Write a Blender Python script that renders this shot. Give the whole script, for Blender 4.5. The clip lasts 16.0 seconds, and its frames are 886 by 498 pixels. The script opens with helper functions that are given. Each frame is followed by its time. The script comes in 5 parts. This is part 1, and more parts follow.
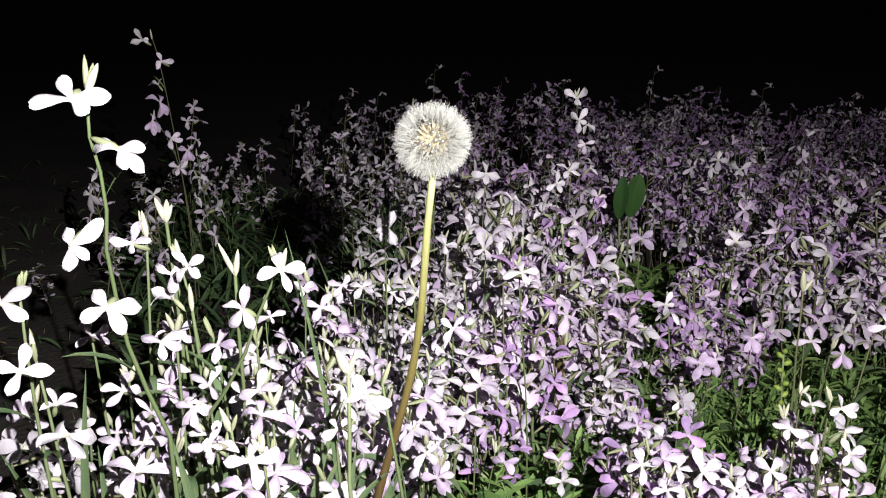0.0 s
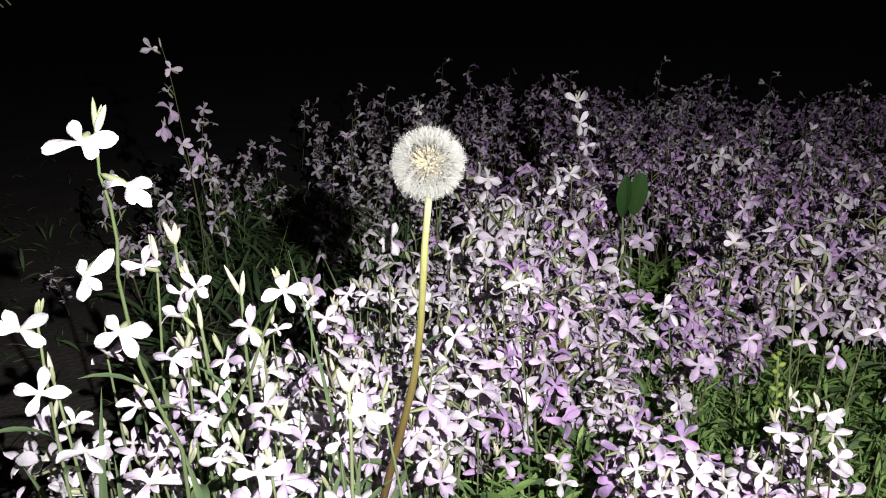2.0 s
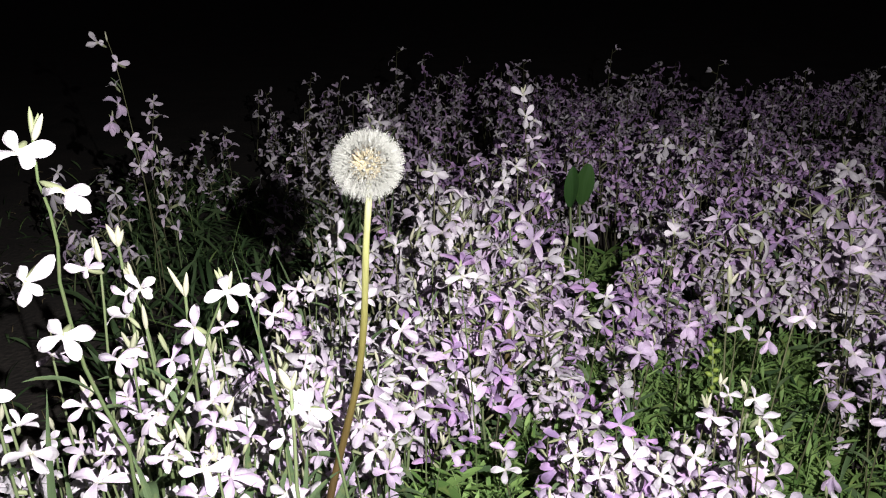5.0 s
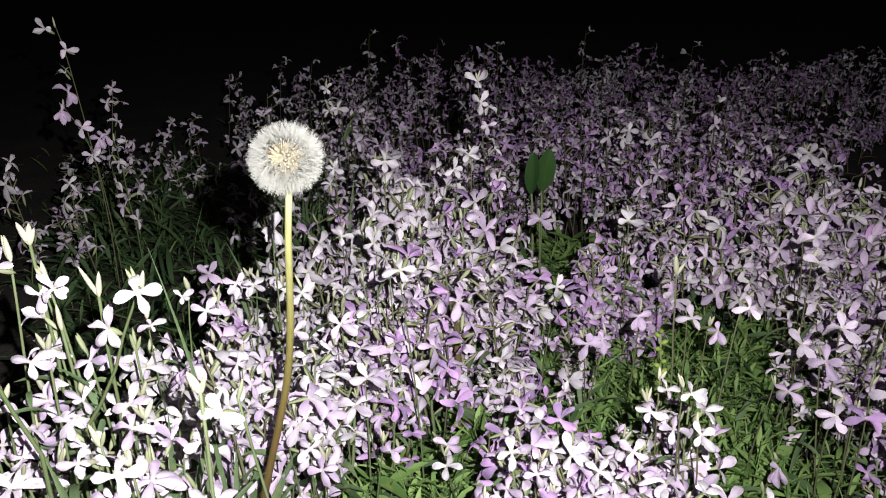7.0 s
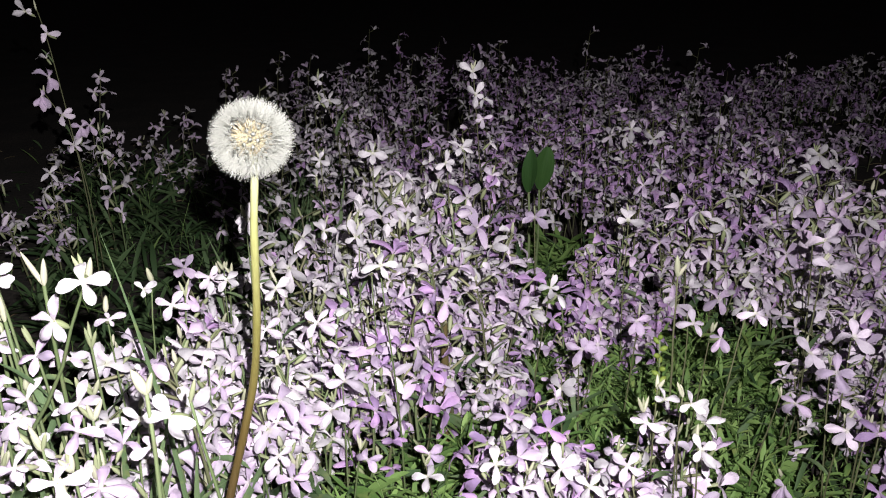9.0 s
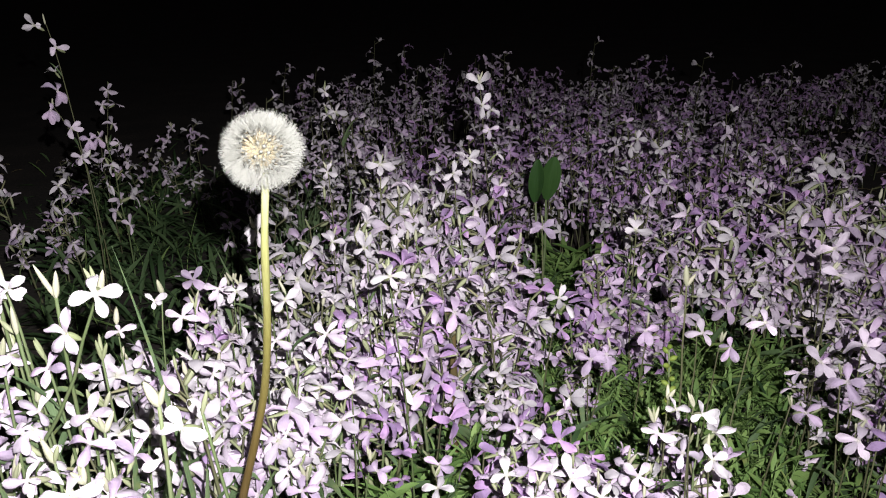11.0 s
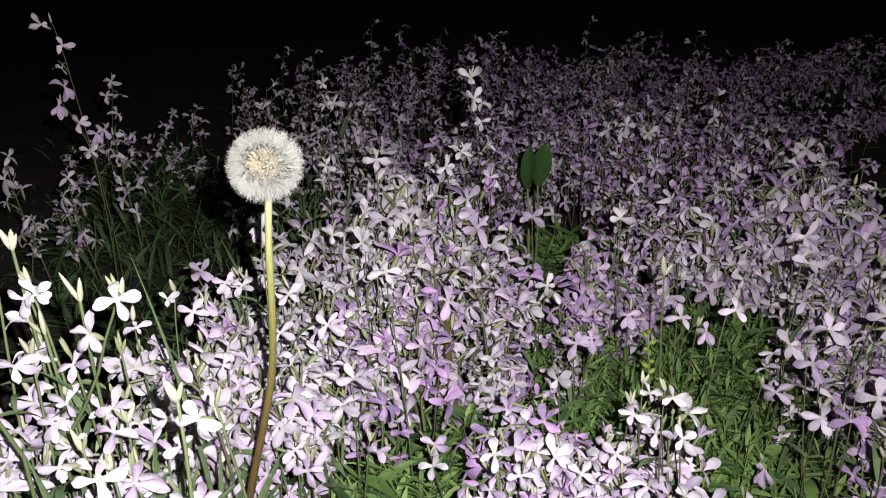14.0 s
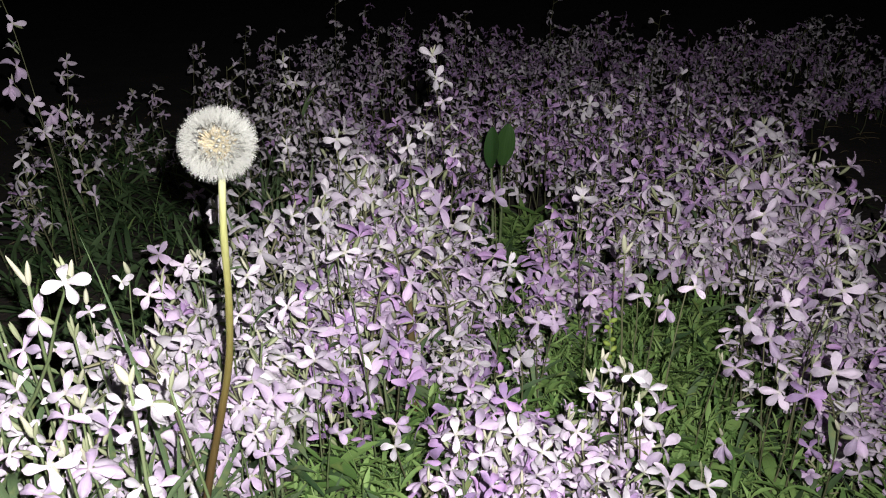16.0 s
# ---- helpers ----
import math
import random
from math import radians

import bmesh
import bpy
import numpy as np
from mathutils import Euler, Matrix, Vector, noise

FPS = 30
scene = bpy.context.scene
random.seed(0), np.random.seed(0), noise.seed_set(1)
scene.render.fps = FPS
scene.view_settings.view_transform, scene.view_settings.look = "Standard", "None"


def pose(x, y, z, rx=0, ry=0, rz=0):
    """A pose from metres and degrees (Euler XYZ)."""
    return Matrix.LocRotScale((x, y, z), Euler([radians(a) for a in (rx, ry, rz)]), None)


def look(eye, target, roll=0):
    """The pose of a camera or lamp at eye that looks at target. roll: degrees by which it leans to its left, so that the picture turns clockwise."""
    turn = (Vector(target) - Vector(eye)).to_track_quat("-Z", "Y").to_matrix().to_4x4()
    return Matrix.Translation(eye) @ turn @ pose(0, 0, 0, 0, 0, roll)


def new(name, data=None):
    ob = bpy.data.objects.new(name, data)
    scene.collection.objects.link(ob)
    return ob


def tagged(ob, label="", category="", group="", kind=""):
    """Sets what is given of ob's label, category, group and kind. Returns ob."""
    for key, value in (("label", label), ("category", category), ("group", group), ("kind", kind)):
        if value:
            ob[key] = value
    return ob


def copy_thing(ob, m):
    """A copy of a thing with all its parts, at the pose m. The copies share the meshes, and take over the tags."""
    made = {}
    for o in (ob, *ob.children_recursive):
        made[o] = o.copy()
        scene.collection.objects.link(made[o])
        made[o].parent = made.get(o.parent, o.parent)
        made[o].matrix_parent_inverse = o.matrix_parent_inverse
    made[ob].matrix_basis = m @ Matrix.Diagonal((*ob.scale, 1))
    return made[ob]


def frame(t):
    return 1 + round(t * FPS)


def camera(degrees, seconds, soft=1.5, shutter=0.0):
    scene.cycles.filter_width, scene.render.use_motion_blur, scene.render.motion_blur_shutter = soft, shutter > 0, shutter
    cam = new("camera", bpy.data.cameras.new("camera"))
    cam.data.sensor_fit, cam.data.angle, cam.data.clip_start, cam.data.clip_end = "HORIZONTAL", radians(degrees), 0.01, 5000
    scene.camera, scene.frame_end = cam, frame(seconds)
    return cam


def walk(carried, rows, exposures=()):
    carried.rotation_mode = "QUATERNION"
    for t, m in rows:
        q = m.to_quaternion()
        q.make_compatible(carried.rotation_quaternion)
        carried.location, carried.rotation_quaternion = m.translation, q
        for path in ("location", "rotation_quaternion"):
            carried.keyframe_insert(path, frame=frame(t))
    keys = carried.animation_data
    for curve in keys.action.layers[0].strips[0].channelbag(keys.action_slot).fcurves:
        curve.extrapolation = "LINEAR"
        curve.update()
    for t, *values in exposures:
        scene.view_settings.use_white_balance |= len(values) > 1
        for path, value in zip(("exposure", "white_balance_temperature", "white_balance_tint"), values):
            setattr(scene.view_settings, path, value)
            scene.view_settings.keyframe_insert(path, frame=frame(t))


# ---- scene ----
cam = camera(55.5, 16.0, soft=1.1)
PATH = [
    (0, (-0.001, -0.021, 0.388), (0.006, 1.899, -0.17), -0.8),
    (0.5, (-0.001, -0.021, 0.387), (0.003, 1.898, -0.177), -0.7),
    (1, (0.001, -0.02, 0.385), (0.013, 1.896, -0.187), -0.3),
    (1.5, (0.0, -0.02, 0.39), (0.005, 1.897, -0.181), -0.7),
    (2, (0.009, -0.033, 0.41), (-0.019, 1.877, -0.182), -1.9),
    (2.5, (0.015, -0.044, 0.422), (-0.014, 1.858, -0.196), -2.3),
    (3, (0.018, -0.045, 0.422), (0.01, 1.854, -0.204), -2.0),
    (3.5, (0.019, -0.045, 0.421), (0.039, 1.855, -0.203), -2.0),
    (5.8, (0.026, -0.043, 0.42), (0.095, 1.851, -0.218), -1.8),
    (6, (0.03, -0.045, 0.419), (0.099, 1.846, -0.23), -1.9),
    (6.5, (0.044, -0.041, 0.422), (0.122, 1.844, -0.241), -2.1),
    (7, (0.058, -0.03, 0.422), (0.141, 1.853, -0.248), -2.1),
    (7.5, (0.062, -0.023, 0.418), (0.13, 1.861, -0.249), -2.4),
    (8, (0.07, -0.006, 0.412), (0.149, 1.883, -0.242), -1.5),
    (8.5, (0.071, 0.001, 0.406), (0.15, 1.885, -0.261), -1.7),
    (9, (0.071, 0.004, 0.403), (0.148, 1.891, -0.257), -1.1),
    (9.2, (0.071, 0.005, 0.403), (0.133, 1.895, -0.248), -1.3),
    (11.5, (0.068, 0.003, 0.404), (0.135, 1.898, -0.232), -1.5),
    (12, (0.07, 0.001, 0.406), (0.14, 1.895, -0.231), -1.3),
    (12.5, (0.073, -0.008, 0.411), (0.143, 1.875, -0.259), -1.6),
    (13, (0.075, -0.016, 0.421), (0.143, 1.865, -0.257), -1.9),
    (13.5, (0.077, -0.025, 0.429), (0.137, 1.859, -0.241), -2.3),
    (14, (0.075, -0.028, 0.432), (0.133, 1.844, -0.269), -2.3),
    (14.5, (0.077, -0.028, 0.435), (0.152, 1.839, -0.278), -2.6),
    (15, (0.08, -0.026, 0.432), (0.19, 1.835, -0.292), -2.4),
    (15.5, (0.081, -0.026, 0.431), (0.196, 1.83, -0.307), -2.4),
    (16, (0.081, -0.025, 0.429), (0.21, 1.827, -0.315), -2.0),
]
EXPOSURES = [(0, 0.0), (1.5, 0.0), (3.5, -0.1), (6, -0.1), (9, -0.07), (11.5, -0.09), (12.5, -0.16), (13, -0.23), (14, -0.32), (15.5, -0.34), (16, -0.3)]
walk(cam, [(t, look(eye, target, roll)) for t, eye, target, roll in PATH], EXPOSURES)

# ---- light: a night scene, lit only by a torch held beside the lens ----
world = bpy.data.worlds.new("night")
scene.world = world
world.use_nodes = True
world.node_tree.nodes["Background"].inputs["Color"].default_value = (0.5, 0.42, 0.5, 1)
world.node_tree.nodes["Background"].inputs["Strength"].default_value = 0.013
torch_data = bpy.data.lights.new("torch", "SPOT")
torch_data.energy = 42.0
torch_data.color = (1.0, 0.975, 0.965)
torch_data.spot_size, torch_data.spot_blend = radians(130), 1.0
torch_data.shadow_soft_size = 0.0025
torch = new("torch", torch_data)
torch.matrix_world = look((0.106, -0.045, 0.458), (-0.12, 0.9, 0.17))

RNG = random.Random(7)


# ---- materials ----
def material(name, build):
    mat = bpy.data.materials.new(name)
    mat.use_nodes = True
    nt = mat.node_tree
    nt.nodes.clear()
    out = nt.nodes.new("ShaderNodeOutputMaterial")
    nt.links.new(build(nt), out.inputs["Surface"])
    return mat


def node(nt, kind, inputs=None, operation="", blend=""):
    n = nt.nodes.new(kind)
    if operation:
        n.operation = operation
    if blend:
        n.data_type, n.blend_type = "RGBA", blend
    for key, value in (inputs or {}).items():
        if isinstance(value, bpy.types.NodeSocket):
            nt.links.new(value, n.inputs[key])
        else:
            n.inputs[key].default_value = value
    return n


def ramp(nt, fac, *stops):
    n = nt.nodes.new("ShaderNodeValToRGB")
    nt.links.new(fac, n.inputs["Fac"])
    e = n.color_ramp.elements
    while len(e) < len(stops):
        e.new(0.5)
    for k, (at, col) in zip(e, stops):
        k.position, k.color = at, (*col, 1)
    return n.outputs["Color"]


def mixed(nt, fac, a, b, blend="MIX"):
    n = node(nt, "ShaderNodeMix", blend=blend)
    for socket, value in ((n.inputs[0], fac), (n.inputs[6], a), (n.inputs[7], b)):
        if isinstance(value, bpy.types.NodeSocket):
            nt.links.new(value, socket)
        else:
            socket.default_value = value if not isinstance(value, tuple) else (*value, 1)
    return n.outputs[2]


def either_random(nt):
    """A random value that differs from object to object and, in joined meshes, from piece to piece."""
    a = node(nt, "ShaderNodeObjectInfo").outputs["Random"]
    b = node(nt, "ShaderNodeNewGeometry").outputs["Random Per Island"]
    s = node(nt, "ShaderNodeMath", {0: a, 1: b}, operation="ADD").outputs[0]
    return node(nt, "ShaderNodeMath", {0: s}, operation="FRACT").outputs[0]


def leafy(nt, color, rough, bump, through_share, bump_scale=0.0006):
    """Thin plant tissue: a slightly glossy skin that lets a little light through."""
    normal = node(nt, "ShaderNodeBump", {"Height": bump, "Strength": 0.5, "Distance": bump_scale}).outputs[0]
    skin = node(nt, "ShaderNodeBsdfPrincipled", {"Base Color": color, "Roughness": rough, "Normal": normal, "Specular IOR Level": 0.3})
    glow = node(nt, "ShaderNodeBsdfTranslucent", {"Color": color})
    return node(nt, "ShaderNodeMixShader", {0: through_share, 1: skin.outputs[0], 2: glow.outputs[0]}).outputs[0]


def petal_material(name, color, base, edge):
    def build(nt):
        uv = node(nt, "ShaderNodeUVMap").outputs[0]
        sep = node(nt, "ShaderNodeSeparateXYZ", {0: uv})
        stretched = node(nt, "ShaderNodeMapping", {"Vector": uv, "Scale": (26, 2.2, 1)}).outputs[0]
        veins = node(nt, "ShaderNodeTexNoise", {"Vector": stretched, "Scale": 1.0, "Detail": 2.0}).outputs[0]
        place = node(nt, "ShaderNodeNewGeometry").outputs["Position"]
        blotch = node(nt, "ShaderNodeTexNoise", {"Vector": place, "Scale": 160.0, "Detail": 2.0}).outputs[0]
        along = ramp(nt, sep.outputs["Y"], (0.0, base), (0.22, color), (0.75, color), (1.0, edge))
        shade = ramp(nt, veins, (0.3, (0.8, 0.78, 0.82)), (0.62, (1, 1, 1)))
        c = mixed(nt, 0.55, along, shade, "MULTIPLY")
        c = mixed(nt, ramp(nt, blotch, (0.45, (0, 0, 0)), (0.75, (0.4, 0.4, 0.4))), c, edge)
        value = node(nt, "ShaderNodeMapRange", {0: either_random(nt), 3: 0.63, 4: 1.12}).outputs[0]
        hue = node(nt, "ShaderNodeMapRange", {0: either_random(nt), 3: 0.482, 4: 0.518}).outputs[0]
        c = node(nt, "ShaderNodeHueSaturation", {"Hue": hue, "Saturation": 0.95, "Value": value, "Color": c}).outputs[0]
        crumple = node(nt, "ShaderNodeTexNoise", {"Vector": place, "Scale": 330.0, "Detail": 2.0}).outputs[0]
        relief = node(nt, "ShaderNodeMath", {0: veins, 1: node(nt, "ShaderNodeMath", {0: crumple, 1: 2.5}, operation="MULTIPLY").outputs[0]}, operation="ADD").outputs[0]
        return leafy(nt, c, 0.6, relief, 0.1, 0.0006)
    return material(name, build)


WHITE, PALE, LILAC, DEEP = range(4)
PETAL = [petal_material("petal_white", (0.65, 0.60, 0.665), (0.58, 0.58, 0.44), (0.69, 0.66, 0.69)),
         petal_material("petal_pale_lilac", (0.685, 0.58, 0.72), (0.62, 0.59, 0.51), (0.74, 0.66, 0.765)),
         petal_material("petal_lilac", (0.585, 0.445, 0.65), (0.61, 0.56, 0.55), (0.70, 0.58, 0.73)),
         petal_material("petal_mauve", (0.45, 0.275, 0.55), (0.54, 0.44, 0.52), (0.60, 0.41, 0.65))]


def green_material(name, dark, light, rough, tint=(0.3, 0.3, 0.1)):
    def build(nt):
        uv = node(nt, "ShaderNodeUVMap").outputs[0]
        ribs = node(nt, "ShaderNodeTexNoise", {"Vector": node(nt, "ShaderNodeMapping", {"Vector": uv, "Scale": (14, 1.5, 1)}).outputs[0], "Scale": 1.0, "Detail": 3.0}).outputs[0]
        place = node(nt, "ShaderNodeNewGeometry").outputs["Position"]
        spots = node(nt, "ShaderNodeTexNoise", {"Vector": place, "Scale": 90.0, "Detail": 3.0}).outputs[0]
        c = mixed(nt, either_random(nt), dark, light)
        c = mixed(nt, 0.6, c, ramp(nt, ribs, (0.3, (0.6, 0.62, 0.58)), (0.65, (1, 1, 1))), "MULTIPLY")
        c = mixed(nt, ramp(nt, spots, (0.56, (0, 0, 0)), (0.8, (0.55, 0.55, 0.55))), c, tint)
        return leafy(nt, c, rough, ribs, 0.18, 0.0005)
    return material(name, build)


LEAF = green_material("leaf_green", (0.085, 0.17, 0.043), (0.26, 0.40, 0.125), 0.6)
# a dimmed copy of the leaf green: weak torch light put into the colour
DIMMED_LEAF = green_material("leaf_green_dimmed", (0.035, 0.075, 0.028), (0.10, 0.16, 0.07), 0.6, (0.10, 0.11, 0.05))
GREY_LEAF = green_material("leaf_grey_green", (0.10, 0.16, 0.075), (0.17, 0.24, 0.12), 0.62)
GRASS = green_material("grass_green", (0.09, 0.17, 0.045), (0.27, 0.40, 0.14), 0.55)
BROAD = green_material("broad_leaf_green", (0.035, 0.085, 0.025), (0.05, 0.11, 0.03), 0.35, (0.06, 0.12, 0.03))
STEM = green_material("stem_green", (0.13, 0.18, 0.075), (0.21, 0.26, 0.13), 0.55, (0.22, 0.16, 0.12))
DARK_STEM = green_material("stem_purplish", (0.10, 0.10, 0.055), (0.18, 0.19, 0.10), 0.6, (0.12, 0.07, 0.08))
CALYX = green_material("calyx_green", (0.30, 0.34, 0.18), (0.42, 0.45, 0.28), 0.55, (0.34, 0.26, 0.26))
BUD = green_material("bud_cream", (0.46, 0.47, 0.33), (0.62, 0.60, 0.47), 0.55, (0.5, 0.42, 0.36))
POD = green_material("pod_straw_green", (0.22, 0.23, 0.12), (0.40, 0.38, 0.24), 0.6, (0.30, 0.24, 0.14))
STRAW = green_material("straw", (0.20, 0.15, 0.08), (0.36, 0.29, 0.17), 0.8, (0.14, 0.10, 0.06))


def soil_build(nt):
    place = node(nt, "ShaderNodeNewGeometry").outputs["Position"]
    big = node(nt, "ShaderNodeTexNoise", {"Vector": place, "Scale": 7.0, "Detail": 5.0}).outputs[0]
    crumbs = node(nt, "ShaderNodeTexNoise", {"Vector": place, "Scale": 140.0, "Detail": 6.0}).outputs[0]
    c = mixed(nt, ramp(nt, big, (0.35, (0, 0, 0)), (0.65, (1, 1, 1))), (0.023, 0.018, 0.016), (0.048, 0.038, 0.032))
    c = mixed(nt, 0.8, c, ramp(nt, crumbs, (0.3, (0.45, 0.45, 0.45)), (0.7, (1, 1, 1))), "MULTIPLY")
    normal = node(nt, "ShaderNodeBump", {"Height": crumbs, "Strength": 0.9, "Distance": 0.006}).outputs[0]
    return node(nt, "ShaderNodeBsdfPrincipled", {"Base Color": c, "Roughness": 0.95, "Normal": normal}).outputs[0]


SOIL = material("soil", soil_build)


def clock_stem_build(nt):
    place = node(nt, "ShaderNodeNewGeometry").outputs["Position"]
    height = node(nt, "ShaderNodeSeparateXYZ", {0: place}).outputs["Z"]
    tall = node(nt, "ShaderNodeMapRange", {0: height, 1: 0.08, 2: 0.31}).outputs[0]
    c = ramp(nt, tall, (0.0, (0.075, 0.045, 0.02)), (0.3, (0.125, 0.088, 0.027)), (0.6, (0.22, 0.20, 0.06)), (0.85, (0.36, 0.37, 0.15)), (1.0, (0.50, 0.52, 0.30)))
    streak = node(nt, "ShaderNodeTexNoise", {"Vector": node(nt, "ShaderNodeMapping", {"Vector": place, "Scale": (900, 900, 30)}).outputs[0], "Scale": 1.0, "Detail": 3.0}).outputs[0]
    c = mixed(nt, 0.5, c, ramp(nt, streak, (0.3, (0.6, 0.55, 0.5)), (0.65, (1, 1, 1))), "MULTIPLY")
    normal = node(nt, "ShaderNodeBump", {"Height": streak, "Strength": 0.4, "Distance": 0.0005}).outputs[0]
    return node(nt, "ShaderNodeBsdfPrincipled", {"Base Color": c, "Roughness": 0.45, "Normal": normal}).outputs[0]


CLOCK_STEM = material("dandelion_stem", clock_stem_build)


def plain(name, a, b, rough, scale):
    def build(nt):
        place = node(nt, "ShaderNodeNewGeometry").outputs["Position"]
        n = node(nt, "ShaderNodeTexNoise", {"Vector": place, "Scale": scale, "Detail": 3.0}).outputs[0]
        c = mixed(nt, n, a, b)
        return node(nt, "ShaderNodeBsdfPrincipled", {"Base Color": c, "Roughness": rough}).outputs[0]
    return material(name, build)


ACHENE = plain("achene_brown", (0.34, 0.28, 0.18), (0.50, 0.43, 0.30), 0.7, 600)


def down_build(nt):
    place = node(nt, "ShaderNodeNewGeometry").outputs["Position"]
    n = node(nt, "ShaderNodeTexNoise", {"Vector": place, "Scale": 300.0, "Detail": 3.0}).outputs[0]
    c = mixed(nt, n, (0.54, 0.54, 0.51), (0.66, 0.66, 0.62))
    hair = node(nt, "ShaderNodeBsdfPrincipled", {"Base Color": c, "Roughness": 0.6}).outputs[0]
    soft = node(nt, "ShaderNodeBsdfTranslucent", {"Color": c}).outputs[0]
    return node(nt, "ShaderNodeMixShader", {0: 0.35, 1: hair, 2: soft}).outputs[0]


DOWN = material("white_down", down_build)
CUSHION = plain("receptacle_cream", (0.46, 0.38, 0.22), (0.58, 0.50, 0.32), 0.8, 500)


# ---- shapes ----
class Geo:
    """Vertices, faces, material numbers and UVs of one mesh, gathered piece by piece."""

    def __init__(self):
        self.v, self.f, self.m, self.uv, self.n = [], [], [], [], 0

    def add(self, verts, faces, uvs, mat=0, m=None):
        verts = np.asarray(verts, float)
        if m is not None:
            a = np.array(m)
            verts = verts @ a[:3, :3].T + a[:3, 3]
        self.v.append(verts)
        n = self.n
        for face in faces:
            self.f.append([n + i for i in face])
            self.m.append(mat)
            self.uv.extend(uvs[i] for i in face)
        self.n += len(verts)

    def mesh(self, name, materials):
        me = bpy.data.meshes.new(name)
        me.from_pydata(np.concatenate(self.v).tolist(), [], self.f)
        for mat in materials:
            me.materials.append(mat)
        layer = me.uv_layers.new(name="UVMap")
        layer.data.foreach_set("uv", np.array(self.uv, np.float32).ravel())
        me.polygons.foreach_set("material_index", np.array(self.m, np.int32))
        me.polygons.foreach_set("use_smooth", np.ones(len(self.f), bool))
        me.update()
        return me


def part(name, me, parent, m=None, label=""):
    ob = new(name, me)
    ob.parent = parent
    if m is not None:
        ob.matrix_basis = m
    if label:
        ob["label"] = label
    return ob


def thing(name, label, category, group="", kind="", me=None):
    return tagged(new(name, me), label, category, group, kind)


def grid_faces(rows, cols):
    return [(r * cols + c, r * cols + c + 1, (r + 1) * cols + c + 1, (r + 1) * cols + c) for r in range(rows - 1) for c in range(cols - 1)]


def petal_shape(rows, cols, rng, width=0.39):
    """A petal of unit length along +Y: a narrow claw that opens into a round spoon-shaped blade, wavy and bent back."""
    w, curl, cup = width * rng.uniform(0.85, 1.18), rng.uniform(-0.1, 0.75), rng.uniform(-0.5, 0.5)
    twist, wave, skew = rng.uniform(-0.6, 0.6), rng.uniform(0, 6.3), rng.uniform(-0.12, 0.12)
    notch = rng.choice((0.0, 0.0, 0.03, 0.06))
    floor = 0.34 if rows > 5 else 0.6
    verts, uvs = [], []
    for r in range(rows):
        v = 1 - (1 - r / (rows - 1)) ** 1.6
        rise = min(1.0, max(0.0, v - 0.06) / 0.56)
        half = w * 0.58 * (0.35 + 0.65 * rise * rise * (3 - 2 * rise))
        if v > 0.68:
            half *= math.sqrt(max(floor * floor, 1 - ((v - 0.68) / 0.325) ** 2))
        for c in range(cols):
            u = 2 * c / (cols - 1) - 1
            x = half * u + skew * v * v
            y = v - 0.05 * u * u * max(0, v - 0.6) / 0.4 - notch * (1 - abs(u)) * max(0, v - 0.8) / 0.2
            z = 0.22 * math.sin(v * 2.3) - curl * v * v + cup * u * u * half * 1.6 + 0.045 * math.sin(6 * v + wave + 2.5 * u) * v
            a = twist * v * v
            verts.append((x * math.cos(a), y, z + x * math.sin(a)))
            uvs.append((c / (cols - 1), v))
    return verts, grid_faces(rows, cols), uvs


def sweep(points, radii, sides):
    """A tube along points, tapered by radii, closed at the far end."""
    pts = [Vector(p) for p in points]
    verts, uvs, faces = [], [], []
    for i, p in enumerate(pts):
        d = (pts[min(i + 1, len(pts) - 1)] - pts[max(i - 1, 0)]).normalized()
        a = d.cross(Vector((0.31, -0.9, 0.2))).normalized()
        b = d.cross(a)
        for s in range(sides):
            t = 2 * math.pi * s / sides
            verts.append(p + (a * math.cos(t) + b * math.sin(t)) * radii[i])
            uvs.append((s / sides, i / (len(pts) - 1)))
    for i in range(len(pts) - 1):
        for s in range(sides):
            t = (s + 1) % sides
            faces.append((i * sides + s, i * sides + t, (i + 1) * sides + t, (i + 1) * sides + s))
    faces.append(tuple((len(pts) - 1) * sides + s for s in range(sides)))
    return [tuple(v) for v in verts], faces, uvs


def bend(a, b, sag, steps, rng, wobble=0.0):
    """Points from a to b along a curve pushed aside by sag, with a little wobble."""
    a, b, sag = Vector(a), Vector(b), Vector(sag)
    pts = []
    for i in range(steps + 1):
        t = i / steps
        p = a.lerp(b, t) + sag * (4 * t * (1 - t))
        if 0 < i < steps:
            p += Vector((rng.uniform(-1, 1), rng.uniform(-1, 1), 0)) * wobble
        pts.append(p)
    return pts


def blade(rows, rng, width, arch, fold=0.25, widest=0.4, twist=0.0, start=None):
    """A leaf of unit length that starts along +Y, rises and arches over, folded along its midrib."""
    verts, uvs = [], []
    start = rng.uniform(0.55, 1.15) if start is None else start
    y = z = 0.0
    for r in range(rows):
        v = r / (rows - 1)
        half = width * 0.5 * (0.25 + 0.75 * math.sin(math.pi * 0.5 * min(1, v / widest))) * (1 if v < widest else math.cos((v - widest) / (1 - widest) * math.pi / 2) ** 0.8 + 0.02)
        ang = start - arch * v
        if r:
            y += math.cos(ang) / (rows - 1)
            z += math.sin(ang) / (rows - 1)
        t = twist * v
        for u in (-1, 0, 1):
            x, up = half * u, half * fold * abs(u)
            verts.append((x * math.cos(t), y - math.sin(ang) * (up + x * math.sin(t)), z + math.cos(ang) * (up + x * math.sin(t))))
            uvs.append((0.5 + 0.5 * u, v))
    return verts, grid_faces(rows, 3), uvs


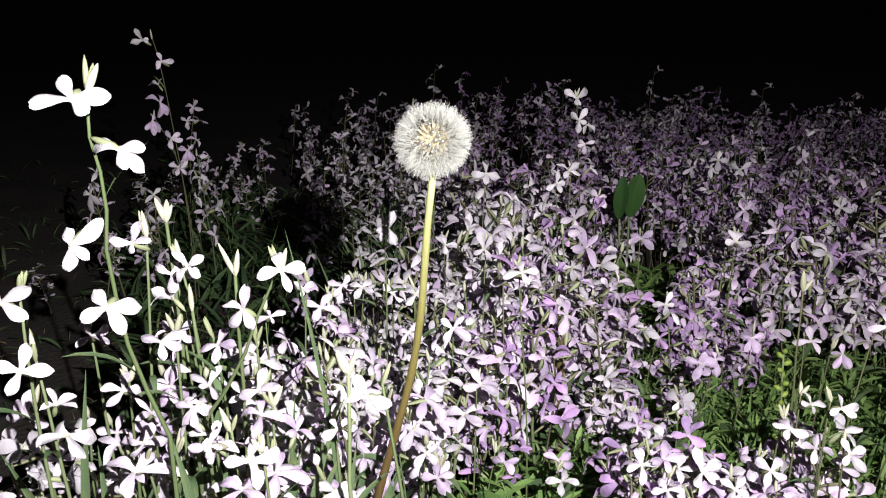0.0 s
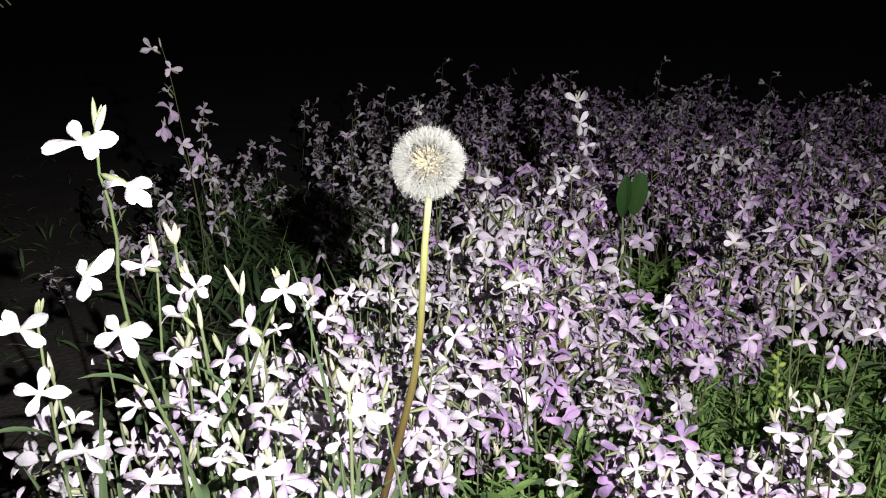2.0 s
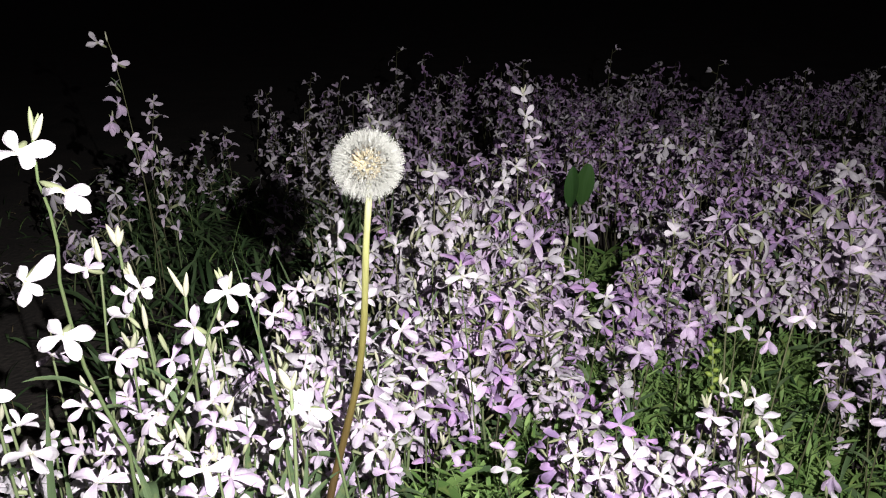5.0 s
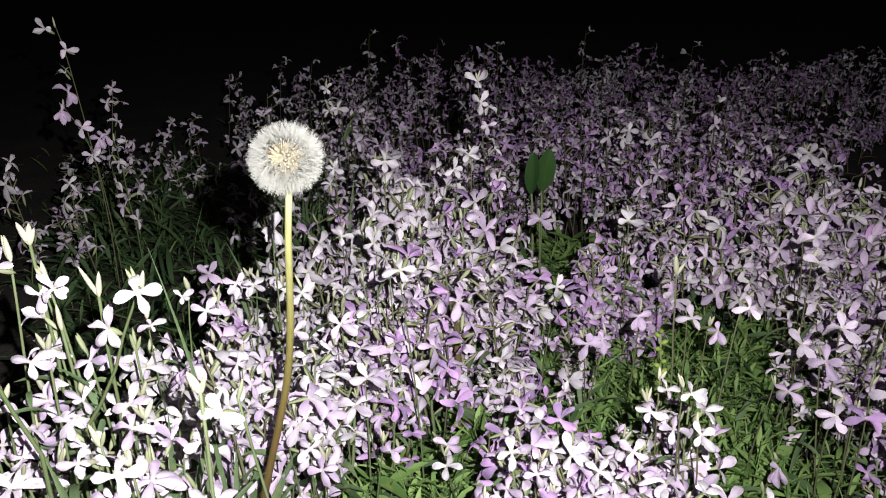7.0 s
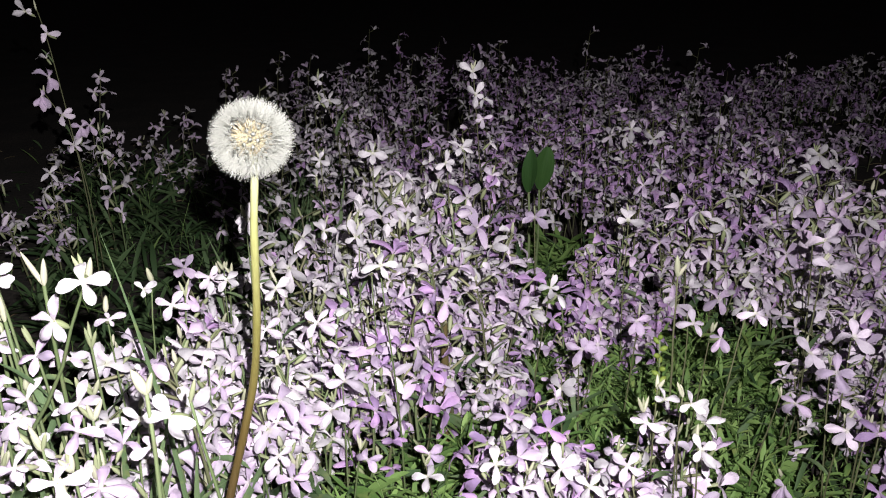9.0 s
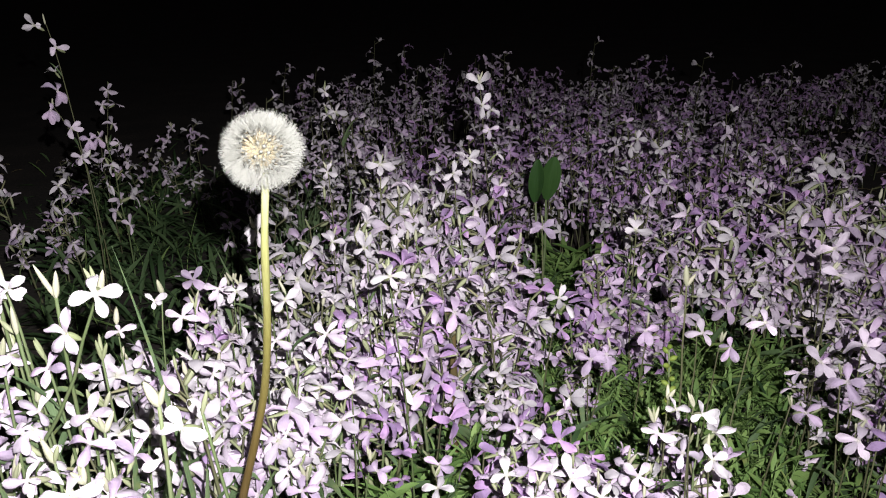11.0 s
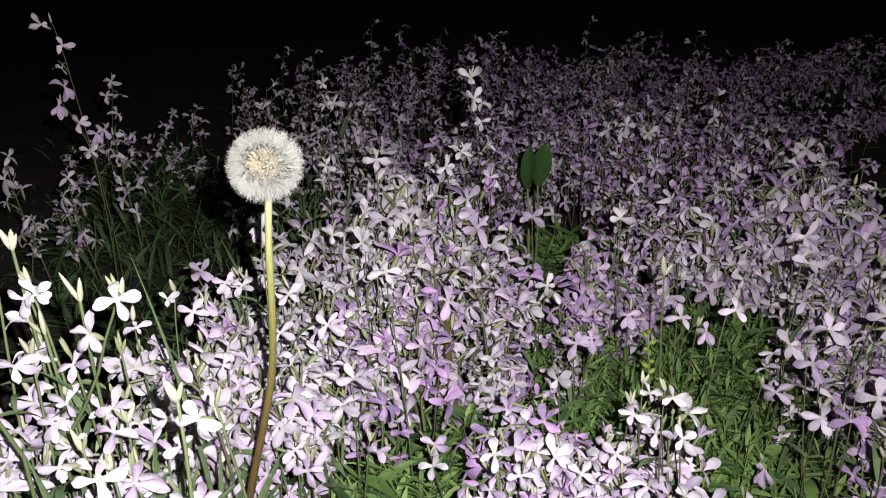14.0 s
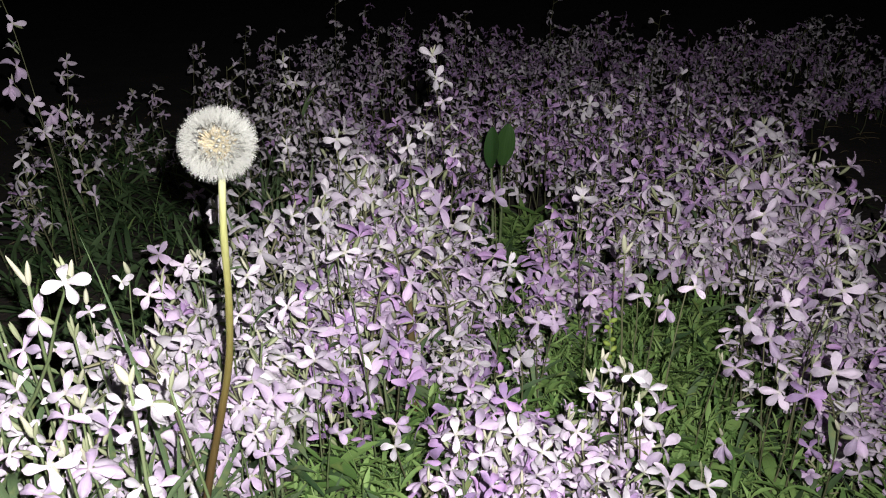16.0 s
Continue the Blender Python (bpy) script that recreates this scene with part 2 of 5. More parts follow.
def spindle(length, radius, sides, rings, blunt=0.6):
    """A bud or calyx along +Z, thin at both ends."""
    pts = [(0, 0, length * i / rings) for i in range(rings + 1)]
    radii = [radius * (0.38 + 0.62 * math.sin(math.pi * (i / rings) ** blunt)) * (1 if i < rings else 0.25) for i in range(rings + 1)]
    return sweep(pts, radii, sides)


def facing(at, toward, roll=0.0, lean=(0, 0)):
    """A frame at a point whose +Z looks toward a place, +X to the right and +Y up as seen from there."""
    z = (Vector(toward) - Vector(at)).normalized()
    z = (z + Vector((lean[0], 0, lean[1]))).normalized()
    x = Vector((0, 0, 1)).cross(z)
    x = x.normalized() if x.length > 1e-3 else Vector((1, 0, 0))
    y = z.cross(x)
    m = Matrix((x, y, z)).transposed().to_4x4()
    return Matrix.Translation(at) @ m @ Matrix.Rotation(roll, 4, "Z")


def scaled(m, sx, sy=None, sz=None):
    return m @ Matrix.Diagonal((sx, sx if sy is None else sy, sx if sz is None else sz, 1))


def turned(z, x=0.0, y=0.0):
    return Euler((x, y, z)).to_matrix().to_4x4()


def inside(poly, x, y):
    hit = False
    for (x0, y0), (x1, y1) in zip(poly, poly[1:] + poly[:1]):
        if (y0 > y) != (y1 > y) and x < x0 + (y - y0) * (x1 - x0) / (y1 - y0):
            hit = not hit
    return hit


def ground_z(x, y):
    return 0.028 * max(0.0, math.hypot(x, y) - 8) if x * x + y * y >= 36 else 0.012 * noise.noise((x * 3.1, y * 3.1, 2.0)) + 0.005 * noise.noise((x * 15, y * 15, 5.0))


# ---- ground: one sheet to the horizon, fine near the flowers ----
def steps_out(near, fine, far):
    s, d = [0.0], fine
    while s[-1] < far:
        if s[-1] > near:
            d *= 1.45
        s.append(s[-1] + d)
    return s


def build_ground():
    right = steps_out(1.3, 0.028, 90)
    xs = [-v for v in reversed(right[1:])] + right
    ahead, back = steps_out(2.3, 0.028, 90), steps_out(0.2, 0.05, 90)
    ys = [-v for v in reversed(back[1:])] + ahead
    g = Geo()
    g.add([(x, y, ground_z(x, y)) for y in ys for x in xs], grid_faces(len(ys), len(xs)), [(x, y) for y in ys for x in xs])
    thing("ground", "dark bare soil under the flower bed at night", "ground", kind="structure", me=g.mesh("ground", [SOIL]))


build_ground()

# the outline of the flower bed and of the grassy gaps in it, in metres
BED = [(-0.20, 0.36), (-0.15, 0.44), (-0.125, 0.56), (-0.09, 0.66), (-0.12, 0.9), (-0.19, 1.3), (-0.31, 1.85), (-0.2, 2.25), (0.5, 2.35), (1.4, 2.2),
       (1.4, 1.72), (1.0, 1.52), (0.78, 1.38), (0.655, 1.17), (0.605, 1.02), (0.57, 0.90), (0.55, 0.80), (0.535, 0.66), (0.50, 0.46), (0.40, 0.36), (0.1, 0.35)]
GAP_FRONT = [(-0.022, 0.38), (0.004, 0.525), (0.07, 0.58), (0.09, 0.615), (0.12, 0.63), (0.15, 0.61), (0.19, 0.63), (0.22, 0.70), (0.29, 0.74), (0.35, 0.785), (0.42, 0.755), (0.45, 0.69), (0.41, 0.62),
             (0.38, 0.57), (0.36, 0.51), (0.38, 0.475), (0.42, 0.465), (0.56, 0.47), (0.56, 0.30), (0.0, 0.30)]
PATCH_FRONT = [(0.112, 0.35), (0.108, 0.45), (0.122, 0.485), (0.14, 0.505), (0.18, 0.51), (0.21, 0.49), (0.228, 0.50), (0.24, 0.485), (0.243, 0.45), (0.234, 0.40), (0.226, 0.35)]
PATCH_RIGHT = [(0.353, 0.559), (0.405, 0.624), (0.45, 0.652), (0.561, 0.687), (0.53, 0.5), (0.415, 0.44), (0.385, 0.45), (0.371, 0.489)]
LEAFY_EDGE = [(-0.12, 1.21), (-0.104, 1.377), (-0.007, 0.986), (0.02, 0.80), (-0.02, 0.70), (-0.08, 0.74)]
GAP_SMALL = [(0.215, 1.10), (0.325, 1.07), (0.305, 0.90), (0.272, 0.77), (0.19, 0.77)]
GAP_TINY = [(0.17, 0.80), (0.225, 0.79), (0.205, 0.66), (0.155, 0.66)]
GREEN_GAP = [(-0.55, 1.7), (-0.36, 1.7), (-0.20, 1.2), (-0.13, 0.9), (-0.12, 0.66), (-0.30, 0.75), (-0.45, 1.1)]


def in_grass(x, y):
    if inside(PATCH_FRONT, x, y) or inside(PATCH_RIGHT, x, y):
        return False
    return inside(GAP_FRONT, x, y) or inside(GAP_SMALL, x, y) or inside(GAP_TINY, x, y)


def in_bed(x, y):
    jx, jy = 0.03 * noise.noise((x * 9, y * 9, 1)), 0.03 * noise.noise((x * 9, y * 9, 7))
    if y > 0.64 and not inside(BED, x + jx - 0.10, y) and noise.noise((x * 31, y * 31, 8)) > -0.22:
        return False
    if inside(LEAFY_EDGE, x, y) and noise.noise((x * 40, y * 40, 3)) > -0.3:
        return False
    return inside(BED, x + jx, y + jy) and not in_grass(x + jx * 0.5, y + jy * 0.5)


def pick_tone(x, y, rng):
    v = 0.5 + 0.6 * noise.noise((x * 5.0, y * 5.0, 3.3)) + rng.gauss(0, 0.31)
    v += (0.1 if x > 0.0 else -0.2 if y < 0.7 else 0.0) + (0.15 if y > 0.62 else 0.0) + 0.13 * min(1, max(0, (x - 0.03) / 0.1))
    v -= 0.22 * math.exp(-((x - 0.075) ** 2 + (y - 0.73) ** 2) / 0.08 ** 2)
    for cx, cy, r in ((0.06, 0.57, 0.06), (0.34, 0.71, 0.06), (0.27, 0.72, 0.06), (0.42, 0.50, 0.06), (0.16, 0.66, 0.04)):
        v += 0.5 * math.exp(-((x - cx) ** 2 + (y - cy) ** 2) / (r * r))
    v += (0.16 if x > 0.1 else -0.2 if x < 0.0 else 0.0) if y > 0.85 else 0.0
    v += 0.10 if inside(PATCH_FRONT, x, y) else 0.0
    return WHITE if v < 0.32 else PALE if v < 0.66 else LILAC if v < 1.0 else DEEP


# ---- night-scented stock: stems, leaves, buds and four-petalled flowers ----
EYE_SIDE = Vector((0.05, -0.1, 0.55))
PETALS = {tone: [] for tone in range(4)}
for tone in range(4):
    for k in range(8):
        g = Geo()
        g.add(*petal_shape(11, 7, RNG, 0.43))
        PETALS[tone].append(g.mesh("petal", [PETAL[tone]]))


def one_mesh(shape, mat, name):
    g = Geo()
    g.add(*shape)
    return g.mesh(name, [mat])


CALYX_MESH = [one_mesh(spindle(1.0, 0.17, 7, 5, 0.75), CALYX, "flower") for k in range(2)]
BUD_MESH = [one_mesh(spindle(1.0, r, 7, 6, b), m, "bud") for r, b, m in ((0.14, 0.75, BUD), (0.17, 0.6, BUD), (0.12, 0.9, CALYX))]
LEAF_MESH = [one_mesh(blade(7, RNG, w, a, 0.3, 0.45, t), GREY_LEAF, "leaf") for w, a, t in ((0.13, 0.9, 0.4), (0.16, 1.4, -0.5), (0.11, 0.4, 0.2), (0.18, 1.0, 0.0))]


def blossom(parent, at, tone, angles, lengths, stem_point, rng, kind_name="flower"):
    """One flower with its calyx tube and four petals, at a place, with the petals' turns (degrees) and lengths (mm)."""
    f = facing(at, EYE_SIDE, 0.0, (rng.uniform(-0.3, 0.3), rng.uniform(-0.15, 0.35)))
    away = (Vector(stem_point) - Vector(at))
    tube = min(max(away.length, 0.006), 0.016)
    q = away.to_track_quat("Z", "Y").to_matrix().to_4x4()
    flower = part(kind_name, rng.choice(CALYX_MESH), parent, Matrix.Translation(at) @ scaled(q, 0.011, 0.011, tube))
    back = flower.matrix_basis.inverted()
    for a, length in zip(angles, lengths):
        size = length / 1000
        m = f @ turned(radians(a - 90)) @ turned(0, rng.uniform(-0.3, 0.3), rng.uniform(-0.5, 0.5))
        child = part("petal", rng.choice(PETALS[tone]), flower)
        child.matrix_basis = back @ scaled(m, 0.6 * size + 0.4 * sum(lengths) / 4000, size, size)
    return flower


def eased(line):
    """The same line without kinks."""
    for k in range(3):
        line = [line[0]] + [(line[i - 1] + 2 * line[i] + line[i + 1]) / 4 for i in range(1, len(line) - 1)] + [line[-1]]
    return line


def stock_plant(flowers, buds=None, stem=None):
    """A plant whose stem passes just behind the given flowers: each a place, a tone, petal turns and petal lengths."""
    rng = random.Random(int(1e5 * (flowers[0][0][0] + 3 * flowers[0][0][1] + 7)))
    plant = thing("stock_plant", STOCK_LABEL[flowers[0][1]], "flower", "night-scented stock in the bed")
    places = [Vector(f[0]) + Vector((rng.uniform(-0.006, 0.006), 0.011, -0.007)) for f in flowers]
    places.sort(key=lambda p: -p.z)
    top = places[0]
    base = Vector((places[-1].x + rng.uniform(-0.02, 0.02), places[-1].y + rng.uniform(0.0, 0.03), -0.01))
    tip = top + Vector((rng.uniform(-0.003, 0.003), rng.uniform(-0.003, 0.003), 0.010))
    line = [tip] + places + bend(places[-1], base, (rng.uniform(-0.008, 0.008), 0, 0), 5, rng, 0.001)[1:]
    line.reverse()
    if stem:
        line = [Vector(p) for p in stem]
        tip, places = line[-1], line[1:]
    else:
        line = eased(line)
    thick = 0.00125 if top.y < 0.45 and top.x < 0 else 0.0008
    radii = [thick * (1 - 0.45 * i / (len(line) - 1)) for i in range(len(line))]
    g = Geo()
    g.add(*sweep(line, radii, 6))
    part("stem", g.mesh("stem", [STEM if top.y < 0.6 and top.x < 0.05 else DARK_STEM]), plant)
    for at, tone, angles, lengths in flowers:
        near = min(places, key=lambda p: (p - Vector(at)).length)
        blossom(plant, at, tone, angles, lengths, near, rng)
    # smaller flowers lower down on the stem
    for k in range(2 if top.z > 0.12 and not in_grass(top.x, top.y) and not (top.y < 0.44 and top.x > -0.06) else 0):
        t = rng.uniform(0.45, 0.85)
        i = min(int(t * (len(line) - 1)), len(line) - 2)
        p = line[i].lerp(line[i + 1], t * (len(line) - 1) - i)
        out = Vector((rng.choice((-1, 1)) * rng.uniform(0.5, 1), rng.uniform(-0.8, 0.6), rng.uniform(0.1, 0.7))).normalized()
        if stem is None:
            part("flower", rng.choice(FLOWERS[flowers[0][1]]), plant, scaled(flower_frame(p + out * 0.012, out, rng), rng.uniform(0.0105, 0.014)))
    big = 0.0105 if top.y < 0.5 and top.x < 0 else 0.008
    for k in range(buds if buds is not None else rng.choice((1, 2, 3))):
        d = Vector((rng.uniform(-0.5, 0.5), rng.uniform(-0.5, 0.3), 1)).normalized()
        q = d.to_track_quat("Z", "Y").to_matrix().to_4x4()
        part("bud", rng.choice(BUD_MESH), plant, Matrix.Translation(tip - Vector((0, 0, 0.003))) @ scaled(q, big, big, rng.uniform(0.9, 1.5) * big))
    for k in range(rng.choice((2, 3, 4)) if not in_grass(top.x, top.y) else rng.choice((0, 1))):
        t = rng.uniform(0.15, 0.75)
        i = min(int(t * (len(line) - 1)), len(line) - 2)
        p = line[i].lerp(line[i + 1], t * (len(line) - 1) - i)
        size = rng.uniform(0.022, 0.05) * (1.15 - 0.5 * t)
        part("leaf", rng.choice(LEAF_MESH), plant, Matrix.Translation(p) @ scaled(turned(rng.uniform(0, 6.28)), size))
    return plant


STOCK_LABEL = ["white night-scented stock in bloom on a thin green stem", "pale lilac night-scented stock in full bloom",
               "lilac night-scented stock with narrow open petals", "deep mauve night-scented stock flower low in the bed"]


# ---- dandelion clock ----
def dandelion():
    rng = random.Random(11)
    ob = thing("dandelion_clock", "round white dandelion seed head on a tall bare stem", "dandelion")
    centre = Vector((-0.004, 0.4085, 0.3208))
    line = [(-0.0605, 0.426, -0.01), (-0.0525, 0.429, 0.05), (-0.0405, 0.433, 0.102), (-0.0283, 0.433, 0.145), (-0.0185, 0.430, 0.183), (-0.012, 0.421, 0.225),
            (-0.0078, 0.413, 0.272), (-0.004, 0.4095, 0.305), (-0.004, 0.4085, 0.317)]
    smooth = []
    for i in range(len(line) - 1):
        a, b, c, d = (Vector(line[max(0, min(len(line) - 1, i + k))]) for k in (-1, 0, 1, 2))
        for s in range(4):
            t = s / 4
            smooth.append(0.5 * (2 * b + (c - a) * t + (2 * a - 5 * b + 4 * c - d) * t * t + (3 * b - a - 3 * c + d) * t ** 3))
    smooth.append(Vector(line[-1]))
    g = Geo()
    n = len(smooth) - 1
    g.add(*sweep(smooth, [0.0028 - 0.0010 * i / n + 0.0001 * math.sin(i * 1.7) for i in range(n + 1)], 12))
    part("stem", g.mesh("stem", [CLOCK_STEM]), ob, label="smooth hollow stem, brownish below and pale green above")
    bm = bmesh.new()
    bmesh.ops.create_uvsphere(bm, u_segments=14, v_segments=9, radius=0.0082)
    for v in bm.verts:
        v.co *= 1 + 0.06 * noise.noise(v.co * 900)
        v.co.z *= 0.85
        v.co += centre
    me = bpy.data.meshes.new("receptacle")
    bm.to_mesh(me)
    bm.free()
    me.materials.append(CUSHION)
    part("receptacle", me, ob, label="cream cushion that carries the seeds")
    # a seed along +Z: achene, thin beak, and its parasol as a mesh of its own
    g = Geo()
    g.add(*sweep([(0, 0, 0.0062), (0, 0, 0.0074), (0, 0, 0.0092), (0, 0, 0.0104)], [0.0003, 0.00062, 0.00052, 0.00016], 5), 0)
    g.add(*sweep([(0, 0, 0.0100), (0.0001, 0, 0.0113), (0, 0, 0.0127)], [0.00013, 0.00012, 0.00012], 3), 0)
    seed_mesh = g.mesh("seed", [ACHENE])
    parasols = []
    hairs = 54
    for k in range(5):
        verts, faces = [(0, 0, 0.0118), (0, 0, 0.0136)], []
        for h in range(hairs):
            t = h / hairs * 6.283
            verts.append((0.0008 * math.cos(t), 0.0008 * math.sin(t), 0.0127))
            faces += [(2 + h, 2 + (h + 1) % hairs, 0), (2 + (h + 1) % hairs, 2 + h, 1)]
        for h in range(hairs):
            a, b = Vector(verts[2 + h]), Vector(verts[2 + (h + 1) % hairs])
            t, up, length = h / hairs * 6.283 + rng.uniform(-0.12, 0.12), rng.uniform(0.62, 1.35), rng.uniform(0.0068, 0.0086)
            turn = rng.uniform(0, 3.14)
            way = Vector((math.cos(t) * math.cos(up), math.sin(t) * math.cos(up), math.sin(up)))
            side = way.cross(Vector((-math.sin(t), math.cos(t), 0)) * math.cos(turn) + Vector((0, 0, 1)) * math.sin(turn)).normalized()
            n = len(verts)
            for along, half in ((0.3, 0.000058), (0.7, 0.000056), (1, 0.000030)):
                p = (a + b) / 2 + way * (length * along)
                verts += [tuple(p - side * half), tuple(p + side * half)]
            faces += [(2 + h, 2 + (h + 1) % hairs, n + 1, n), (n, n + 1, n + 3, n + 2), (n + 2, n + 3, n + 5, n + 4)]
        g = Geo()
        g.add(verts, faces, [(0.5, 0.5)] * len(verts))
        parasols.append(g.mesh("pappus", [DOWN]))
    count = 145
    bare = Vector((-0.22, -0.80, 0.56))
    for i in range(count):
        z = 1 - 2 * (i + 0.5) / count
        t = i * 2.399963 + rng.uniform(-0.08, 0.08)
        r = math.sqrt(1 - z * z)
        d = Vector((r * math.cos(t), r * math.sin(t), z + rng.uniform(-0.04, 0.04))).normalized()
        if d.z < -0.93:
            continue
        q = d.to_track_quat("Z", "Y").to_matrix().to_4x4()
        size = rng.uniform(0.96, 1.05)
        seed = part("seed", seed_mesh, ob, Matrix.Translation(centre) @ scaled(q, size))
        # some seeds near the top have lost their parasols
        if d.dot(bare) < 0.9 or i % 3 == 0:
            part("pappus", parasols[i % 5], seed)
    # reflexed bracts under the head
    bract = one_mesh(blade(5, rng, 0.22, 2.0, 0.2, 0.3), CALYX, "bract")
    for k in range(9):
        part("bract", bract, ob, Matrix.Translation(centre - Vector((0, 0, 0.004))) @ scaled(turned(k * 0.7) @ turned(0, -1.2), 0.009))


dandelion()



# ---- plants of the bed, built once and copied ----
def template_plan(rng, height):
    """Where the parts of a plant go: its stem, flowers, buds and leaves, with the foot at the origin."""
    lean = Vector((rng.uniform(-0.03, 0.03), rng.uniform(-0.03, 0.02), 0))
    line = bend((0, 0, -0.012), lean + Vector((0, 0, height)), Vector((rng.uniform(-0.01, 0.01), rng.uniform(-0.01, 0.01), 0)), 5, rng, 0.0015)
    flowers = []
    for k in range(rng.choice((6, 7, 8, 8, 9))):
        t = 1 - 0.62 * (k / 8) - rng.uniform(0, 0.05)
        i = min(int(t * 5), 4)
        p = line[i].lerp(line[i + 1], t * 5 - i)
        side = k * 2.4 + rng.uniform(-0.6, 0.6)
        out = Vector((math.cos(side), math.sin(side), rng.uniform(0.2, 0.9))).normalized()
        flowers.append((p, p + out * rng.uniform(0.011, 0.02), out))
    return line, flowers


def flower_frame(at, out, rng):
    z = (out * rng.uniform(0.5, 1.1) + Vector((0, 0, rng.uniform(0.0, 0.8))) + (EYE_SIDE - Vector((0.1, 0.7, 0.1))).normalized() * rng.uniform(0.0, 0.55)).normalized()
    x = Vector((0, 0, 1)).cross(z)
    x = x.normalized() if x.length > 1e-3 else Vector((1, 0, 0))
    return Matrix.Translation(at) @ Matrix((x, z.cross(x), z)).transposed().to_4x4() @ turned(rng.uniform(0, 6.28))


def petal_turns(rng):
    """Four petals that stand in two uneven pairs."""
    w = rng.uniform(0.4, 0.85)
    return [w + rng.uniform(-0.2, 0.2), math.pi - w + rng.uniform(-0.2, 0.2), math.pi + w + rng.uniform(-0.25, 0.25), -w + rng.uniform(-0.25, 0.25)]


def petal_lift(rng):
    """How far the petals stand up: most flowers are open or droop, some are half closed."""
    return rng.uniform(-0.75, 0.35) if rng.random() < 0.62 else rng.uniform(0.35, 1.15)


def add_flower(g, m, size, rng, rows, cols, mat):
    lift = petal_lift(rng)
    for a in petal_turns(rng):
        s = size * rng.uniform(0.82, 1.12)
        g.add(*petal_shape(rows, cols, rng, 0.38), mat, m @ turned(a - math.pi / 2) @ scaled(turned(0, lift + rng.uniform(-0.3, 0.3), rng.uniform(-0.5, 0.5)), s))


FLOWERS = {}
PETAL_SETS = {}
for tone in range(4):
    FLOWERS[tone] = []
    for k in range(9):
        g = Geo()
        add_flower(g, Matrix.Identity(4), 1.0, RNG, 8, 5, 0)
        g.add(*spindle(0.9, 0.125, 6, 4, 0.75), 1, Euler((math.pi + RNG.uniform(-0.5, 0.5), RNG.uniform(-0.5, 0.5), 0)).to_matrix().to_4x4())
        FLOWERS[tone].append(g.mesh("flower", [PETAL[tone], CALYX]))

# the same flowers with every petal apart, for the nearest plants
CALYX_TUBE = Geo()
CALYX_TUBE.add(*spindle(0.9, 0.125, 6, 4, 0.75), 0, Euler((math.pi, 0.2, 0)).to_matrix().to_4x4())
CALYX_TUBE = CALYX_TUBE.mesh("flower", [CALYX])
for tone in range(4):
    PETAL_SETS[tone] = []
    for k in range(7):
        lift = petal_lift(RNG)
        PETAL_SETS[tone].append([(RNG.choice(PETALS[tone]), turned(a - math.pi / 2) @ scaled(turned(0, lift + RNG.uniform(-0.3, 0.3), RNG.uniform(-0.5, 0.5)), RNG.uniform(0.82, 1.12))) for a in petal_turns(RNG)])

# ---- the flowers that stand out one by one ----
stock_plant((((-0.138, 0.298, 0.356), WHITE, (195, 110, -50, 0), (15.2, 9.8, 9.8, 14.1)),
             ((-0.132, 0.323, 0.333), WHITE, (-95, -45, 10, 155), (9.0, 13.8, 10.0, 13.0)),
             ((-0.154, 0.316, 0.294), WHITE, (30, 110, -85, -45), (14.1, 8.2, 10.8, 9.7)),
             ((-0.149, 0.331, 0.261), WHITE, (110, 190, -75, -15), (9.7, 12.4, 14.6, 16.8)),), 3, stem=[(-0.141, 0.367, -0.01), (-0.137, 0.357, 0.183), (-0.144, 0.353, 0.21), (-0.149, 0.349, 0.236), (-0.15, 0.345, 0.261), (-0.15, 0.341, 0.285), (-0.146, 0.337, 0.304), (-0.145, 0.333, 0.322), (-0.146, 0.329, 0.337), (-0.143, 0.325, 0.359)])
stock_plant((((-0.188, 0.324, 0.234), WHITE, (70, 155, -120, -12), (13.0, 11.9, 11.9, 14.2)),))
stock_plant((((-0.191, 0.323, 0.267), WHITE, (15, -50, 170, 120), (12.7, 13.8, 12.4, 11.0)),))
stock_plant((((-0.147, 0.388, 0.221), PALE, (150, 25, -95, -35), (11.3, 12.5, 10.0, 11.9)),))
stock_plant((((-0.152, 0.408, 0.186), LILAC, (65, 175, -130, -35), (14.0, 13.4, 12.0, 13.4)),))
stock_plant((((-0.165, 0.41, 0.16), LILAC, (160, -135, -35, 35), (12.4, 15.5, 15.5, 13.1)),))
stock_plant((((-0.168, 0.383, 0.196), PALE, (65, 150, -140, -10), (12.8, 11.5, 11.5, 12.2)),))
stock_plant((((-0.158, 0.36, 0.162), PALE, (130, 35, -18, -120), (14.5, 14.5, 18.9, 14.5)),))
stock_plant((((-0.094, 0.339, 0.179), PALE, (165, 65, 0, -90), (12.0, 13.2, 17.2, 14.3)),))
stock_plant((((-0.114, 0.345, 0.184), PALE, (185, 60, -20, -110), (10.5, 10.5, 6.4, 6.4)),))
stock_plant((((-0.226, 0.42, 0.135), PALE, (60, 165, -10, -110), (12.7, 10.5, 10.5, 11.2)),))
stock_plant((((-0.229, 0.4, 0.174), PALE, (70, 185, -50, 120), (14.1, 12.3, 12.3, 10.6)),))
